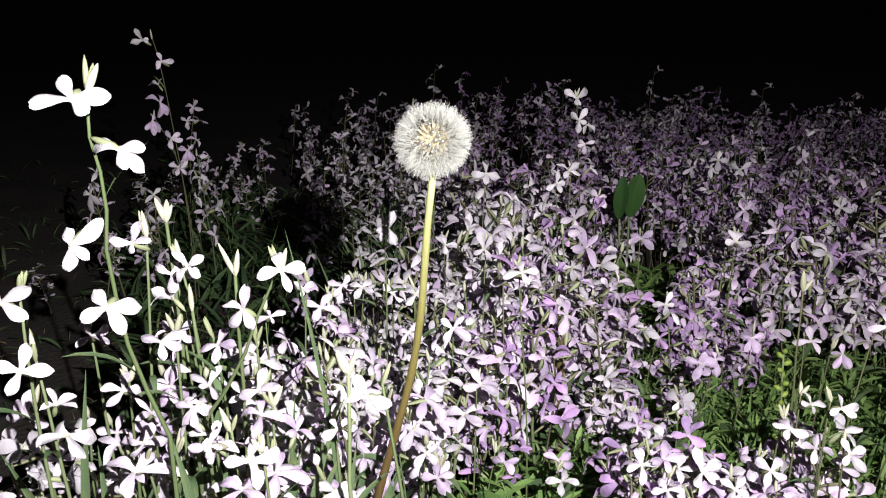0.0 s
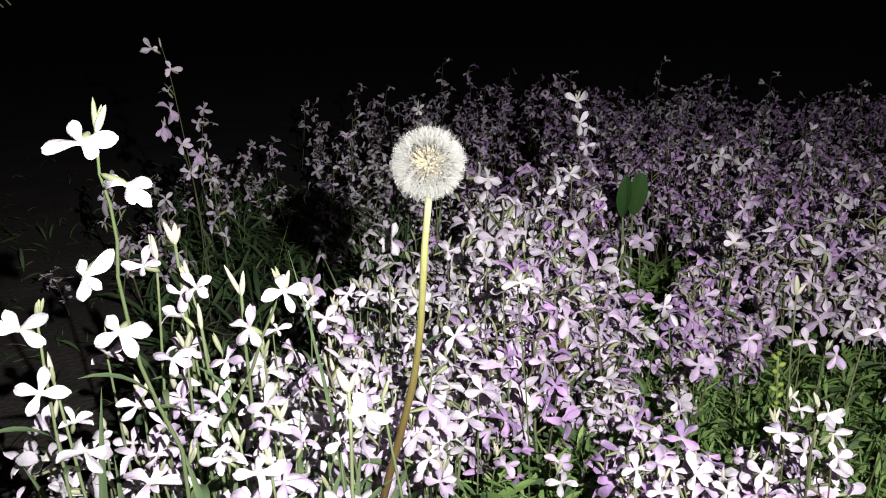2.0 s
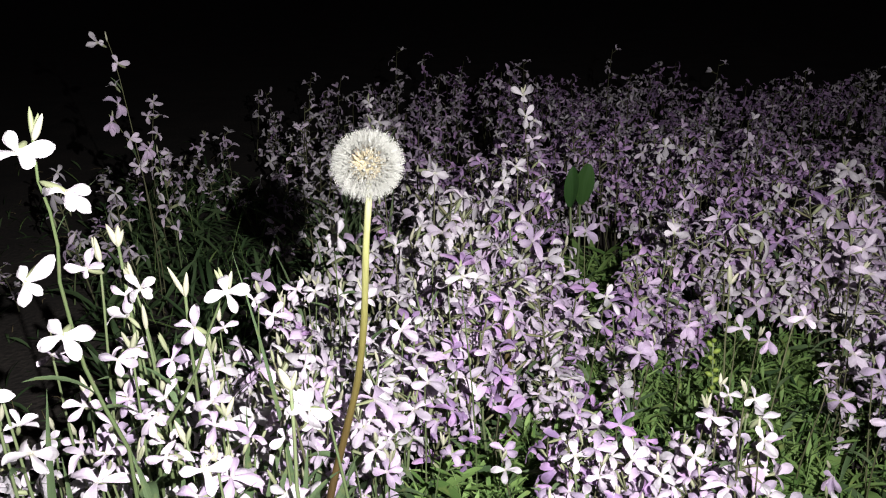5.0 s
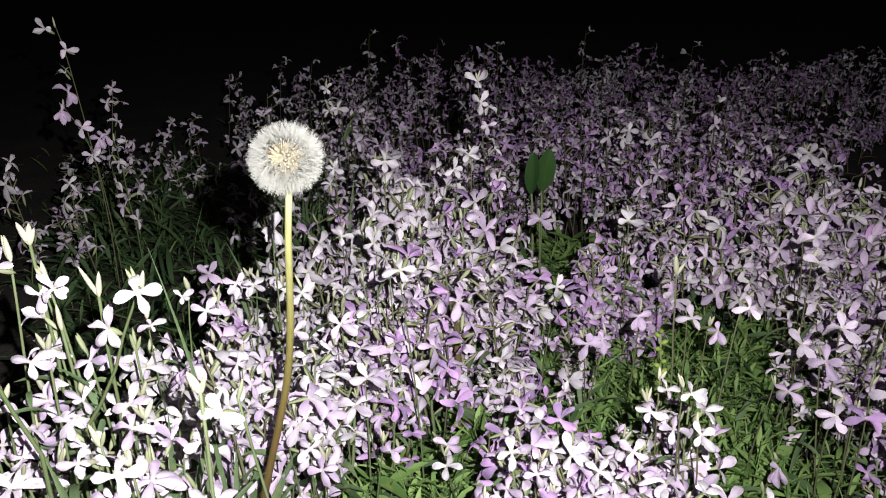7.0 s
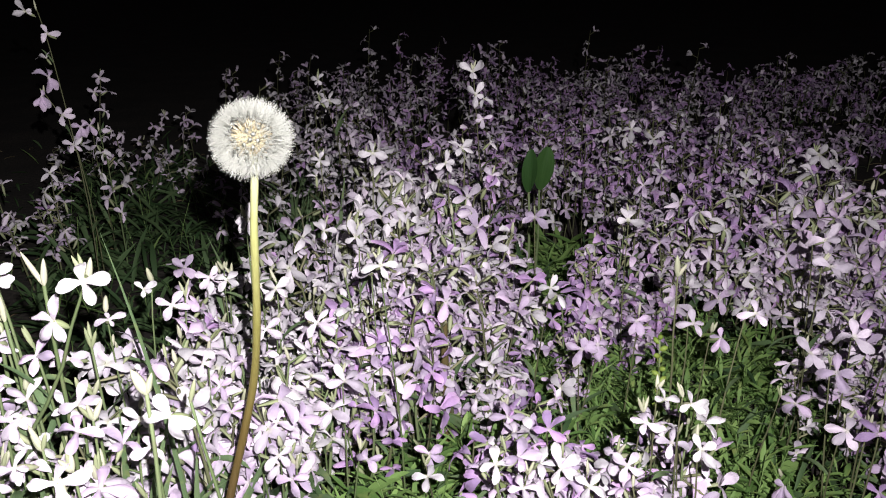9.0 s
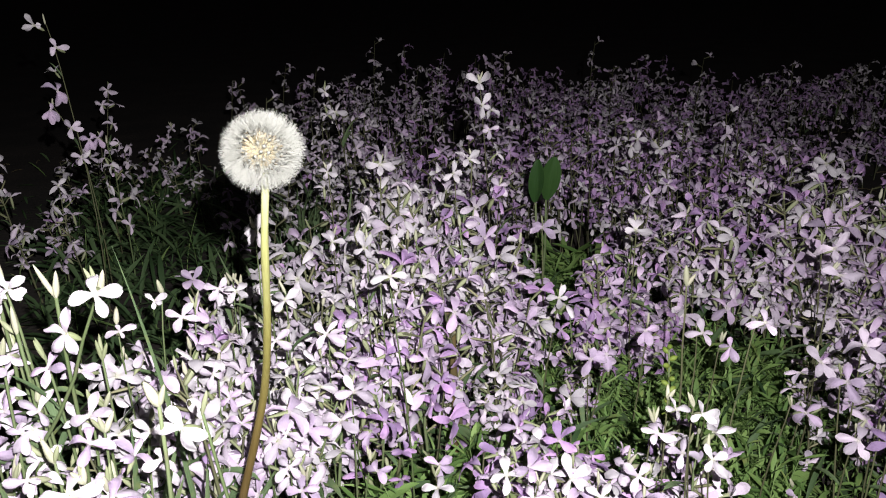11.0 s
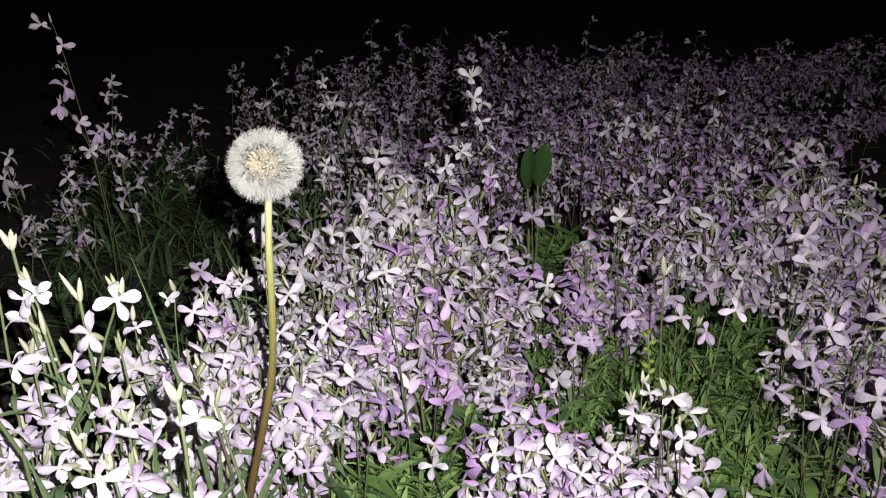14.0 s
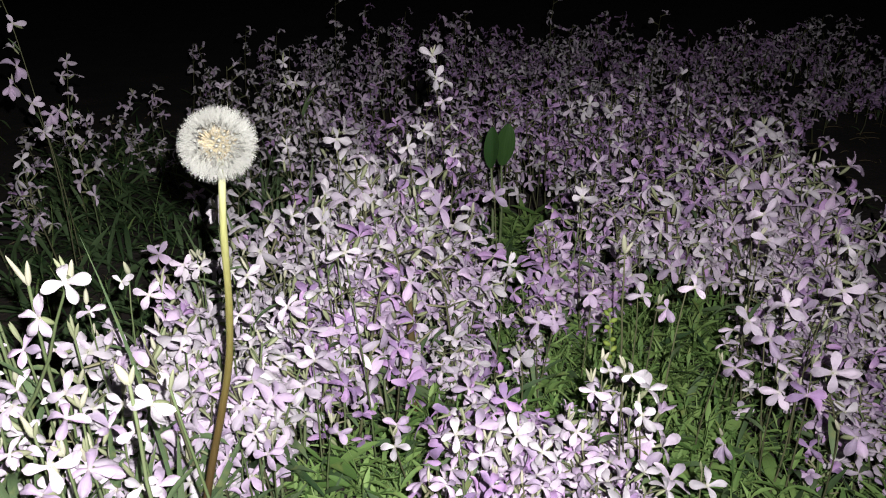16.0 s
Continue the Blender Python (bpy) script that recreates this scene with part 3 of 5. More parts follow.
stock_plant((((-0.078, 0.367, 0.266), WHITE, (95, 185, 0, -75), (11.7, 11.7, 12.5, 12.2)),
             ((-0.102, 0.384, 0.24), PALE, (75, 160, -120, -60), (13.7, 11.9, 11.9, 11.9)),), 3, stem=[(-0.143, 0.414, -0.01), (-0.139, 0.404, 0.151), (-0.13, 0.4, 0.172), (-0.118, 0.396, 0.189), (-0.105, 0.392, 0.212), (-0.096, 0.388, 0.234), (-0.087, 0.384, 0.252), (-0.081, 0.38, 0.264)])
stock_plant((((-0.145, 0.41, 0.251), PALE, (150, 40, -85, -5), (10.2, 9.6, 11.5, 14.7)),))
stock_plant((((-0.158, 0.394, 0.273), PALE, (180, 60, -100, 10), (11.1, 12.3, 5.5, 9.9)),))
stock_plant((((-0.121, 0.4, 0.214), LILAC, (60, 190, -20, -95), (11.4, 11.4, 11.4, 10.1)),))
stock_plant((((-0.125, 0.39, 0.195), PALE, (130, 55, -70, 180), (11.4, 13.3, 8.9, 5.7)),))
stock_plant((((-0.098, 0.385, 0.194), PALE, (60, 0, -50, 190), (13.0, 13.0, 11.1, 9.9)),))
stock_plant((((-0.094, 0.37, 0.187), LILAC, (100, -10, -90, 180), (10.9, 12.7, 12.7, 10.9)),))
stock_plant((((-0.096, 0.33, 0.169), LILAC, (150, 40, -30, -130), (12.0, 13.1, 13.1, 12.0)),))
stock_plant((((-0.035, 0.329, 0.217), WHITE, (130, 180, -80, -30), (11.3, 11.9, 11.9, 11.3)),))
stock_plant((((-0.052, 0.347, 0.191), PALE, (205, 100, -45, 20), (11.0, 6.7, 9.2, 8.0)),))
stock_plant((((-0.091, 0.377, 0.152), PALE, (95, 190, 0, -60), (14.4, 12.3, 18.5, 11.0)),))
stock_plant((((0.045, 0.535, 0.203), PALE, (85, 190, -10, -60), (12.6, 11.8, 13.4, 8.1)),))
stock_plant((((0.025, 0.497, 0.142), PALE, (115, 35, 190, -30), (12.4, 12.4, 13.2, 14.4)),))
stock_plant((((0.014, 0.507, 0.115), PALE, (50, 160, -120, -45), (15.0, 13.7, 15.0, 16.7)),))
stock_plant((((0.007, 0.521, 0.173), PALE, (150, 60, -20, -120), (11.0, 11.8, 14.7, 11.8)),))
stock_plant((((0.292, 0.493, 0.181), PALE, (90, 185, -75, 5), (10.6, 12.3, 11.3, 9.2)),))
stock_plant((((0.364, 0.5, 0.158), PALE, (100, 190, -40, 30), (13.2, 13.2, 15.8, 11.4)),))
stock_plant((((0.368, 0.55, 0.189), PALE, (155, 45, -60, -5), (12.7, 9.2, 10.4, 17.3)),))
stock_plant((((0.383, 0.59, 0.195), PALE, (60, 175, -80, 0), (16.6, 14.6, 8.9, 10.9)),))
stock_plant((((0.221, 0.403, 0.169), WHITE, (115, 5, -35, 205), (8.7, 10.4, 9.3, 7.3)),))
stock_plant((((0.228, 0.4, 0.142), WHITE, (125, 40, -45, -110), (9.5, 8.9, 11.9, 8.0)),))
stock_plant((((0.116, 0.42, 0.125), WHITE, (80, 180, -105, 0), (12.4, 9.8, 12.4, 12.4)),))
stock_plant((((0.152, 0.45, 0.128), DEEP, (120, 60, -30, 200), (12.3, 12.3, 12.3, 10.3)),))
stock_plant((((0.156, 0.43, 0.114), WHITE, (115, 45, -100, -20), (15.8, 14.0, 11.3, 12.1)),))
stock_plant((((0.182, 0.57, 0.09), WHITE, (140, 40, -15, -110), (13.6, 13.6, 14.5, 8.4)),))
stock_plant((((0.133, 0.5, 0.108), LILAC, (170, 90, -100, -10), (13.3, 11.2, 12.5, 12.5)),))
stock_plant((((0.196, 0.566, 0.124), LILAC, (170, -110, 0, 80), (13.2, 14.2, 12.3, 9.1)),))
stock_plant((((0.041, 0.72, 0.242), WHITE, (185, 90, -20, -100), (13.5, 12.4, 15.0, 11.4)),))
stock_plant((((0.061, 0.744, 0.207), WHITE, (170, 80, -20, -110), (15.6, 10.8, 14.0, 11.9)),))
stock_plant((((0.12, 0.75, 0.238), WHITE, (160, 40, -20, -120), (14.0, 13.0, 10.8, 9.7)),))
stock_plant((((0.135, 0.81, 0.298), WHITE, (140, 40, -100, -60), (14.9, 16.6, 8.0, 8.0)),
             ((0.138, 0.812, 0.276), WHITE, (140, 55, -90, -20), (11.5, 13.8, 12.7, 8.1)),
             ((0.145, 0.815, 0.252), PALE, (140, 20, -90, -150), (8.1, 10.5, 10.5, 8.1)),))
stock_plant((((0.003, 0.64, 0.199), WHITE, (140, 80, -10, -100), (11.4, 12.4, 10.5, 7.6)),))
stock_plant((((0.032, 0.58, 0.213), WHITE, (110, 60, -150, -60), (13.4, 11.7, 9.5, 9.5)),))
stock_plant((((-0.037, 0.545, 0.239), WHITE, (75, 190, -60, -120), (12.7, 9.0, 12.7, 10.7)),))
stock_plant((((0.259, 0.69, 0.184), WHITE, (120, 75, 190, -20), (12.6, 14.2, 9.5, 15.8)),))
stock_plant((((0.342, 1.0, 0.2), WHITE, (90, 180, -80, 0), (11.7, 12.5, 14.7, 12.5)),))
stock_plant((((0.37, 1.0, 0.187), WHITE, (150, 40, -60, -130), (14.8, 16.3, 8.9, 8.9)),))
stock_plant((((0.502, 0.85, 0.198), WHITE, (160, 60, -50, -120), (13.6, 13.6, 20.4, 13.6)),))
stock_plant((((0.333, 0.506, 0.106), LILAC, (150, 60, -30, -130), (11.1, 11.4, 13.3, 11.4)),))
stock_plant((((0.37, 0.44, 0.137), PALE, (110, 185, 15, -75), (14.7, 15.7, 17.1, 14.0)),))
stock_plant((((0.404, 0.5, 0.167), PALE, (125, 195, 8, -70), (11.1, 14.4, 17.0, 11.4)),))
stock_plant((((0.434, 0.55, 0.179), WHITE, (115, 15, 200, -60), (13.1, 14.3, 8.7, 8.7)),))
stock_plant((((0.314, 0.47, 0.065), LILAC, (-115, -65, -90, 170), (13.0, 13.0, 14.1, 6.5)),))
stock_plant((((0.367, 0.4, 0.114), LILAC, (150, -100, -60, 10), (11.9, 13.2, 13.2, 10.3)),))
stock_plant((((0.133, 0.38, 0.114), DEEP, (125, 60, -20, -120), (11.4, 10.2, 11.4, 9.1)),))
stock_plant((((0.255, 0.36, 0.118), WHITE, (95, 175, 10, -60), (11.6, 10.4, 11.6, 8.7)),))
stock_plant((((-0.088, 0.37, 0.154), LILAC, (80, 170, -15, -110), (15.1, 15.8, 19.2, 15.8)),))
stock_plant((((0.052, 0.5, 0.22), WHITE, (95, 185, 0, -70), (10.6, 12.2, 11.4, 9.9)),))
stock_plant((((0.183, 0.72, 0.18), LILAC, (150, 40, -30, -140), (11.2, 12.3, 15.0, 12.3)),))
stock_plant((((0.293, 0.766, 0.194), LILAC, (120, 40, -60, -140), (11.0, 11.6, 13.3, 13.3)),))
stock_plant((((0.427, 0.85, 0.174), WHITE, (130, 70, -20, -120), (11.3, 13.2, 12.6, 9.3)),))
stock_plant((((0.475, 0.75, 0.157), PALE, (60, -20, 200, -100), (14.3, 18.6, 14.3, 11.8)),))
stock_plant((((0.104, 0.72, 0.232), WHITE, (90, -150, -60, 10), (12.0, 10.4, 9.9, 8.3)),))
stock_plant((((0.146, 0.74, 0.214), PALE, (120, 30, -60, -150), (10.2, 11.9, 10.8, 9.2)),))
stock_plant((((-0.008, 0.75, 0.23), WHITE, (160, 60, -20, -110), (9.2, 9.2, 10.8, 8.1)),))
stock_plant((((-0.019, 1.0, 0.244), WHITE, (80, 180, -10, -100), (12.7, 12.7, 14.8, 9.9)),
             ((-0.03, 1.0, 0.268), WHITE, (160, 40, -60, -120), (9.1, 9.8, 7.0, 7.0)),))
stock_plant((((-0.063, 0.65, 0.155), WHITE, (140, 45, -30, -150), (9.4, 10.4, 9.4, 9.4)),))
stock_plant((((-0.074, 0.6, 0.178), PALE, (30, -150, 120, -60), (13.4, 11.6, 6.5, 7.4)),))
stock_plant((((-0.079, 0.53, 0.189), LILAC, (90, 170, -40, -110), (10.0, 10.0, 10.9, 10.9)),))
stock_plant((((-0.086, 0.47, 0.221), WHITE, (140, 30, -90, -20), (7.1, 8.6, 4.9, 5.2)),))
stock_plant((((-0.105, 0.46, 0.207), PALE, (175, 10, -60, 100), (9.0, 10.5, 4.9, 4.5)),))
stock_plant((((-0.12, 0.492, 0.165), PALE, (150, 60, -20, -120), (11.4, 10.6, 11.4, 10.6)),))
stock_plant((((0.181, 0.62, 0.152), WHITE, (70, -80, 180, 0), (12.0, 10.1, 10.1, 7.2)),))
stock_plant((((0.211, 0.58, 0.121), LILAC, (-90, 180, 20, 100), (13.6, 9.8, 9.8, 6.6)),))
stock_plant((((0.246, 0.6, 0.13), LILAC, (-100, -60, 170, 20), (12.1, 13.0, 10.6, 10.6)),))
stock_plant((((0.284, 0.58, 0.135), PALE, (110, -60, 190, 10), (11.9, 11.9, 13.4, 7.6)),))
stock_plant((((0.294, 0.55, 0.137), LILAC, (-110, -70, 90, 170), (12.0, 12.0, 7.4, 7.4)),))
stock_plant((((0.346, 0.52, 0.137), PALE, (120, -50, -100, 20), (14.2, 16.0, 9.6, 9.6)),))
stock_plant((((0.344, 0.48, 0.143), LILAC, (100, 200, -60, 10), (13.5, 13.5, 15.2, 11.7)),))
stock_plant((((0.345, 0.46, 0.112), PALE, (80, 190, -60, -110), (11.3, 13.5, 13.5, 12.6)),))
stock_plant((((0.353, 0.44, 0.121), DEEP, (120, 20, -40, 200), (13.1, 13.1, 13.1, 13.1)),))
stock_plant((((0.212, 0.42, 0.163), WHITE, (100, 0, 180, -80), (8.0, 10.5, 6.5, 5.8)),))
stock_plant((((0.206, 0.43, 0.142), PALE, (110, 170, -30, -120), (10.1, 10.1, 10.9, 9.0)),))
stock_plant((((0.218, 0.42, 0.134), PALE, (70, -20, -120, 160), (10.9, 11.6, 10.1, 10.1)),))
stock_plant((((0.039, 0.47, 0.099), LILAC, (170, 10, -40, 120), (11.2, 10.4, 10.4, 8.0)),))
stock_plant((((0.079, 0.5, 0.082), LILAC, (150, 30, -90, -30), (11.0, 11.0, 12.7, 11.8)),))
stock_plant((((0.077, 0.47, 0.084), WHITE, (175, 60, -100, -20), (10.9, 8.9, 10.9, 11.8)),))
stock_plant((((-0.011, 0.5, 0.138), PALE, (160, 90, -20, -100), (11.0, 9.8, 11.8, 11.0)),))
stock_plant((((-0.016, 0.47, 0.129), PALE, (180, 60, -30, -120), (11.4, 10.6, 12.2, 10.6)),))
stock_plant((((-0.005, 0.44, 0.107), LILAC, (100, 20, -60, 190), (11.8, 11.1, 11.8, 10.3)),))
stock_plant((((0.193, 0.42, 0.12), PALE, (140, 40, -40, -130), (11.2, 10.5, 11.2, 10.5)),))
stock_plant((((0.169, 0.41, 0.114), WHITE, (150, 60, -10, -110), (10.3, 9.6, 11.8, 9.6)),))
stock_plant((((0.132, 0.42, 0.108), PALE, (120, 20, -70, 190), (10.4, 10.4, 11.1, 9.7)),))
stock_plant((((-0.333, 0.96, 0.354), WHITE, (200, 110, -30, 20), (14.4, 13.3, 6.7, 6.7)),
             ((-0.315, 0.962, 0.33), PALE, (100, 0, -130, 200), (10.6, 14.4, 11.1, 7.8)),
             ((-0.323, 0.965, 0.283), LILAC, (150, 70, -50, -95), (16.8, 12.9, 16.2, 16.2)),
             ((-0.314, 0.965, 0.241), PALE, (120, 40, -100, -20), (11.2, 12.4, 13.5, 13.5)),))
stock_plant((((-0.364, 1.24, 0.247), PALE, (160, 40, -30, -120), (12.0, 12.5, 13.0, 11.0)),
             ((-0.374, 1.238, 0.226), PALE, (150, 60, -100, 10), (11.0, 10.0, 12.0, 12.0)),))
stock_plant((((-0.352, 1.105, 0.178), PALE, (120, 20, -40, 200), (14.0, 14.0, 13.0, 12.0)),
             ((-0.336, 1.10, 0.204), LILAC, (150, 40, -70, -120), (12.0, 12.0, 15.0, 13.0)),))
stock_plant((((-0.334, 0.966, 0.262), LILAC, (-60, -95, -130, 60), (15.0, 16.0, 14.0, 8.0)),
             ((-0.298, 0.97, 0.226), LILAC, (-70, -110, 160, 40), (13.0, 14.0, 11.0, 9.0)),
             ((-0.312, 0.975, 0.205), PALE, (150, 30, -45, -120), (12.0, 13.0, 12.0, 11.0)),))

# smaller flowers that fill in between them
SMALL = [(-0.205, 0.410, 0.160, WHITE), (-0.190, 0.420, 0.152, PALE), (-0.188, 0.400, 0.220, PALE), (-0.085, 0.430, 0.158, WHITE), (-0.058, 0.560, 0.191, WHITE),
         (-0.036, 0.560, 0.186, WHITE), (-0.075, 0.580, 0.186, PALE), (-0.080, 0.500, 0.198, PALE), (-0.015, 0.46, 0.105, PALE), (-0.085, 0.39, 0.140, PALE),
         (-0.055, 0.350, 0.155, WHITE), (-0.063, 0.550, 0.157, PALE), (-0.118, 0.430, 0.197, PALE), (-0.109, 0.400, 0.183, WHITE), (-0.039, 0.500, 0.157, LILAC),
         (-0.144, 0.410, 0.218, PALE), (-0.133, 0.400, 0.258, WHITE), (-0.056, 0.500, 0.140, LILAC), (-0.041, 0.460, 0.143, LILAC), (-0.018, 0.520, 0.199, WHITE),
         (-0.023, 0.500, 0.179, PALE), (-0.057, 0.470, 0.172, PALE), (-0.024, 0.46, 0.130, PALE), (-0.011, 0.44, 0.124, PALE),
         (-0.150, 0.385, 0.150, PALE), (-0.130, 0.400, 0.160, WHITE), (-0.172, 0.400, 0.140, WHITE)]
for x, y, z, tone in SMALL:
    rng = random.Random(int(9000 * (x + 2 * y + 3 * z)))
    w, roll = rng.uniform(25, 50), rng.uniform(-25, 25)
    stock_plant((((x, y, z), tone, (w + roll, 180 - w + roll, 190 + w + roll, -w + roll), tuple(rng.uniform(8.5, 12.5) for k in range(4))),))


def template(rng, height, tone, apart=False):
    plant = thing("stock_plant", STOCK_LABEL[tone], "flower", "night-scented stock in the bed")
    line, flowers = template_plan(rng, height)
    g = Geo()
    g.add(*sweep(line, [0.0017 - 0.0002 * i for i in range(6)], 5))
    for p, at, out in flowers:
        g.add(*sweep([p, p.lerp(at, 0.6) + Vector((0, 0, 0.001)), at], [0.0007] * 3, 4))
    # slender seed pods and withered calyces along the stem
    for k in range(rng.choice((4, 5, 6))):
        t = rng.uniform(0.35, 0.95) * 5
        i = min(int(t), 4)
        p, a = line[i].lerp(line[i + 1], t - i), rng.uniform(0, 6.28)
        tip = p + Vector((math.cos(a), math.sin(a), rng.uniform(0.0, 1.2))).normalized() * rng.uniform(0.010, 0.024)
        g.add(*sweep([p, p.lerp(tip, 0.35), p.lerp(tip, 0.8), tip], [0.0005, 0.0011, 0.0012, 0.0004], 4), 1)
    part("stem", g.mesh("stem", [rng.choice((STEM, DARK_STEM, DARK_STEM)), POD]), plant)
    for p, at, out in flowers:
        other = tone if rng.random() < 0.6 else rng.choice((max(0, tone - 1), max(0, tone - 1), min(3, tone + 1)))
        m = scaled(flower_frame(at, out, rng), rng.uniform(0.0122, 0.0168))
        if apart:
            flower = part("flower", CALYX_TUBE, plant, m)
            for me, pm in rng.choice(PETAL_SETS[other]):
                part("petal", me, flower, pm)
        else:
            part("flower", rng.choice(FLOWERS[other]), plant, m)
    for k in range(rng.choice((0, 1, 1))):
        q = Vector((rng.uniform(-0.5, 0.5), rng.uniform(-0.5, 0.5), 1)).to_track_quat("Z", "Y").to_matrix().to_4x4()
        part("bud", rng.choice(BUD_MESH), plant, Matrix.Translation(line[-1]) @ scaled(q, 0.009, 0.009, rng.uniform(0.007, 0.013)))
    for k in range(rng.choice((2, 3, 4))):
        i = rng.choice((1, 2, 3))
        part("leaf", rng.choice(LEAF_MESH), plant, Matrix.Translation(line[i]) @ scaled(turned(rng.uniform(0, 6.28)), rng.uniform(0.02, 0.042)))
    return plant


def canopy(x, y):
    """How tall the plants stand at a place."""
    h = 0.145 + 0.035 * noise.noise((x * 4, y * 4, 9.0))
    if 0.09 < x < 0.26 and 0.66 < y < 0.93 and abs(x - 0.05 - 0.165 * y / 0.93) < 0.08:
        return 0.132
    if 0.17 < x < 0.31 and 0.60 < y < 0.92 or 0.09 < x < 0.21 and 0.58 < y < 0.67:
        return 0.08
    if inside(PATCH_FRONT, x, y):
        return 0.108
    if x > 0.3 and y < 0.62:
        return 0.08
    if y > 0.62:
        h += 0.03 * min(1, (y - 0.62) / 0.15) - (0.012 if y > 1.2 else 0) - (0.055 * min(1, max(0, (x - 0.15) / 0.5)) if y > 1.0 else 0) + (0.07 * noise.noise((x * 5, y * 5, 4.0)) if y > 1.0 else 0)
    if x < -0.02 and y < 0.5:
        h += 0.02
    return h


def spots(count, region, rng, x0, x1, y0, y1, gap):
    """Scattered places in a region, no two nearer than gap."""
    cells, found, tries = {}, [], 0
    while len(found) < count and tries < count * 60:
        tries += 1
        x, y = rng.uniform(x0, x1), rng.uniform(y0, y1)
        key = (int(x / gap // 1), int(y / gap // 1))
        if not region(x, y) or any((x - a) ** 2 + (y - b) ** 2 < gap * gap for i in (-1, 0, 1) for j in (-1, 0, 1) for a, b in cells.get((key[0] + i, key[1] + j), ())):
            continue
        cells.setdefault(key, []).append((x, y))
        found.append((x, y))
    return found


CROWD = [(-0.185, 0.36), (-0.03, 0.35), (-0.01, 0.50), (-0.13, 0.52), (-0.17, 0.44)]


def near_bed(x, y):
    if x > 0.3 and y < 0.62 and noise.noise((x * 50, y * 50, 6)) > -0.25 or inside(PATCH_FRONT, x, y) and noise.noise((x * 50, y * 50, 2)) > 0.02:
        return False
    if 0.10 < x < 0.24 and 0.57 < y < 0.74 and noise.noise((x * 55, y * 55, 4)) > 0.0:
        return False
    if 0.28 < x < 0.42 and y < 0.60 or x > 0.3 and y < 0.46:
        return False
    if inside(CROWD, x, y) and noise.noise((x * 60, y * 60, 3)) > -0.16:
        return False
    if y < 0.478 and -0.062 < x < -0.004 or x < -0.04 and y < 0.475:
        return False
    return in_bed(x, y) and y < 0.80 and x < 0.62 and not (x < -0.02 and y < 0.36)


used = {}
rng = random.Random(21)
for x, y in spots(205, near_bed, rng, -0.22, 0.62, 0.35, 0.80, 0.023):
    tone = pick_tone(x, y, rng)
    height = canopy(x, y) * rng.uniform(0.78, 1.14)
    apart = y < 0.49
    stack = used.setdefault((tone, apart), [])
    if len(stack) < (4 if apart else 7):
        plant = template(rng, 0.16, tone, apart)
        stack.append(plant)
    else:
        plant = copy_thing(rng.choice(stack), Matrix.Identity(4))
    k = height / 0.16
    plant.matrix_basis = Matrix.Translation((x, y, ground_z(x, y))) @ scaled(turned(rng.uniform(-0.7, 0.7)), 0.5 + 0.5 * k, 0.5 + 0.5 * k, k)

for tone in (WHITE, PALE, LILAC, DEEP):
    for apart in (True, False):
        if not used.get((tone, apart)):
            used[tone, apart] = [template(rng, 0.16, tone, apart)]
            x = -0.175 + 0.03 * tone
            used[tone, apart][0].matrix_basis = Matrix.Translation((x, 0.45, ground_z(x, 0.45))) @ scaled(turned(0.3), 0.95, 0.95, 0.85)

# ---- the crowded white and pale plants at the near edge of the bed ----
for x, y in spots(12, lambda x, y: inside(CROWD, x, y) and y > 0.395 and not -0.058 < x < -0.004, rng, -0.2, 0.0, 0.34, 0.52, 0.014):
    plant = copy_thing(rng.choice(used[rng.choice((WHITE, PALE, PALE, LILAC, LILAC)), True]), Matrix.Identity(4))
    k = rng.uniform(0.08, 0.17) / 0.16
    plant.matrix_basis = Matrix.Translation((x, y, ground_z(x, y))) @ scaled(turned(rng.uniform(-0.8, 0.8)), 0.5 + 0.5 * k, 0.5 + 0.5 * k, k)
for x, y, tall in ((-0.228, 0.43, 0.12), (-0.25, 0.40, 0.15), (-0.21, 0.41, 0.10), (-0.262, 0.45, 0.09), (-0.19, 0.43, 0.12), (-0.175, 0.45, 0.13), (-0.235, 0.47, 0.08), (-0.16, 0.40, 0.10), (-0.20, 0.385, 0.09)):
    plant = copy_thing(rng.choice(used[WHITE if x < -0.24 else PALE, True]), Matrix.Identity(4))
    plant.matrix_basis = Matrix.Translation((x, y, ground_z(x, y))) @ scaled(turned(rng.uniform(-0.8, 0.8)), 0.9, 0.9, tall / 0.16)

# ---- the low lilac plants beside the grass ----
for x, y in spots(30, lambda x, y: inside(PATCH_RIGHT, x, y), rng, 0.35, 0.56, 0.44, 0.69, 0.02):
    plant = copy_thing(rng.choice(used[rng.choice((PALE, PALE, LILAC, LILAC, DEEP)), y < 0.52 and rng.random() < 0.5]), Matrix.Identity(4))
    k = rng.uniform(0.07, 0.125) / 0.16
    plant.matrix_basis = Matrix.Translation((x, y, ground_z(x, y))) @ scaled(turned(rng.uniform(-0.8, 0.8)), 0.5 + 0.5 * k, 0.5 + 0.5 * k, k)

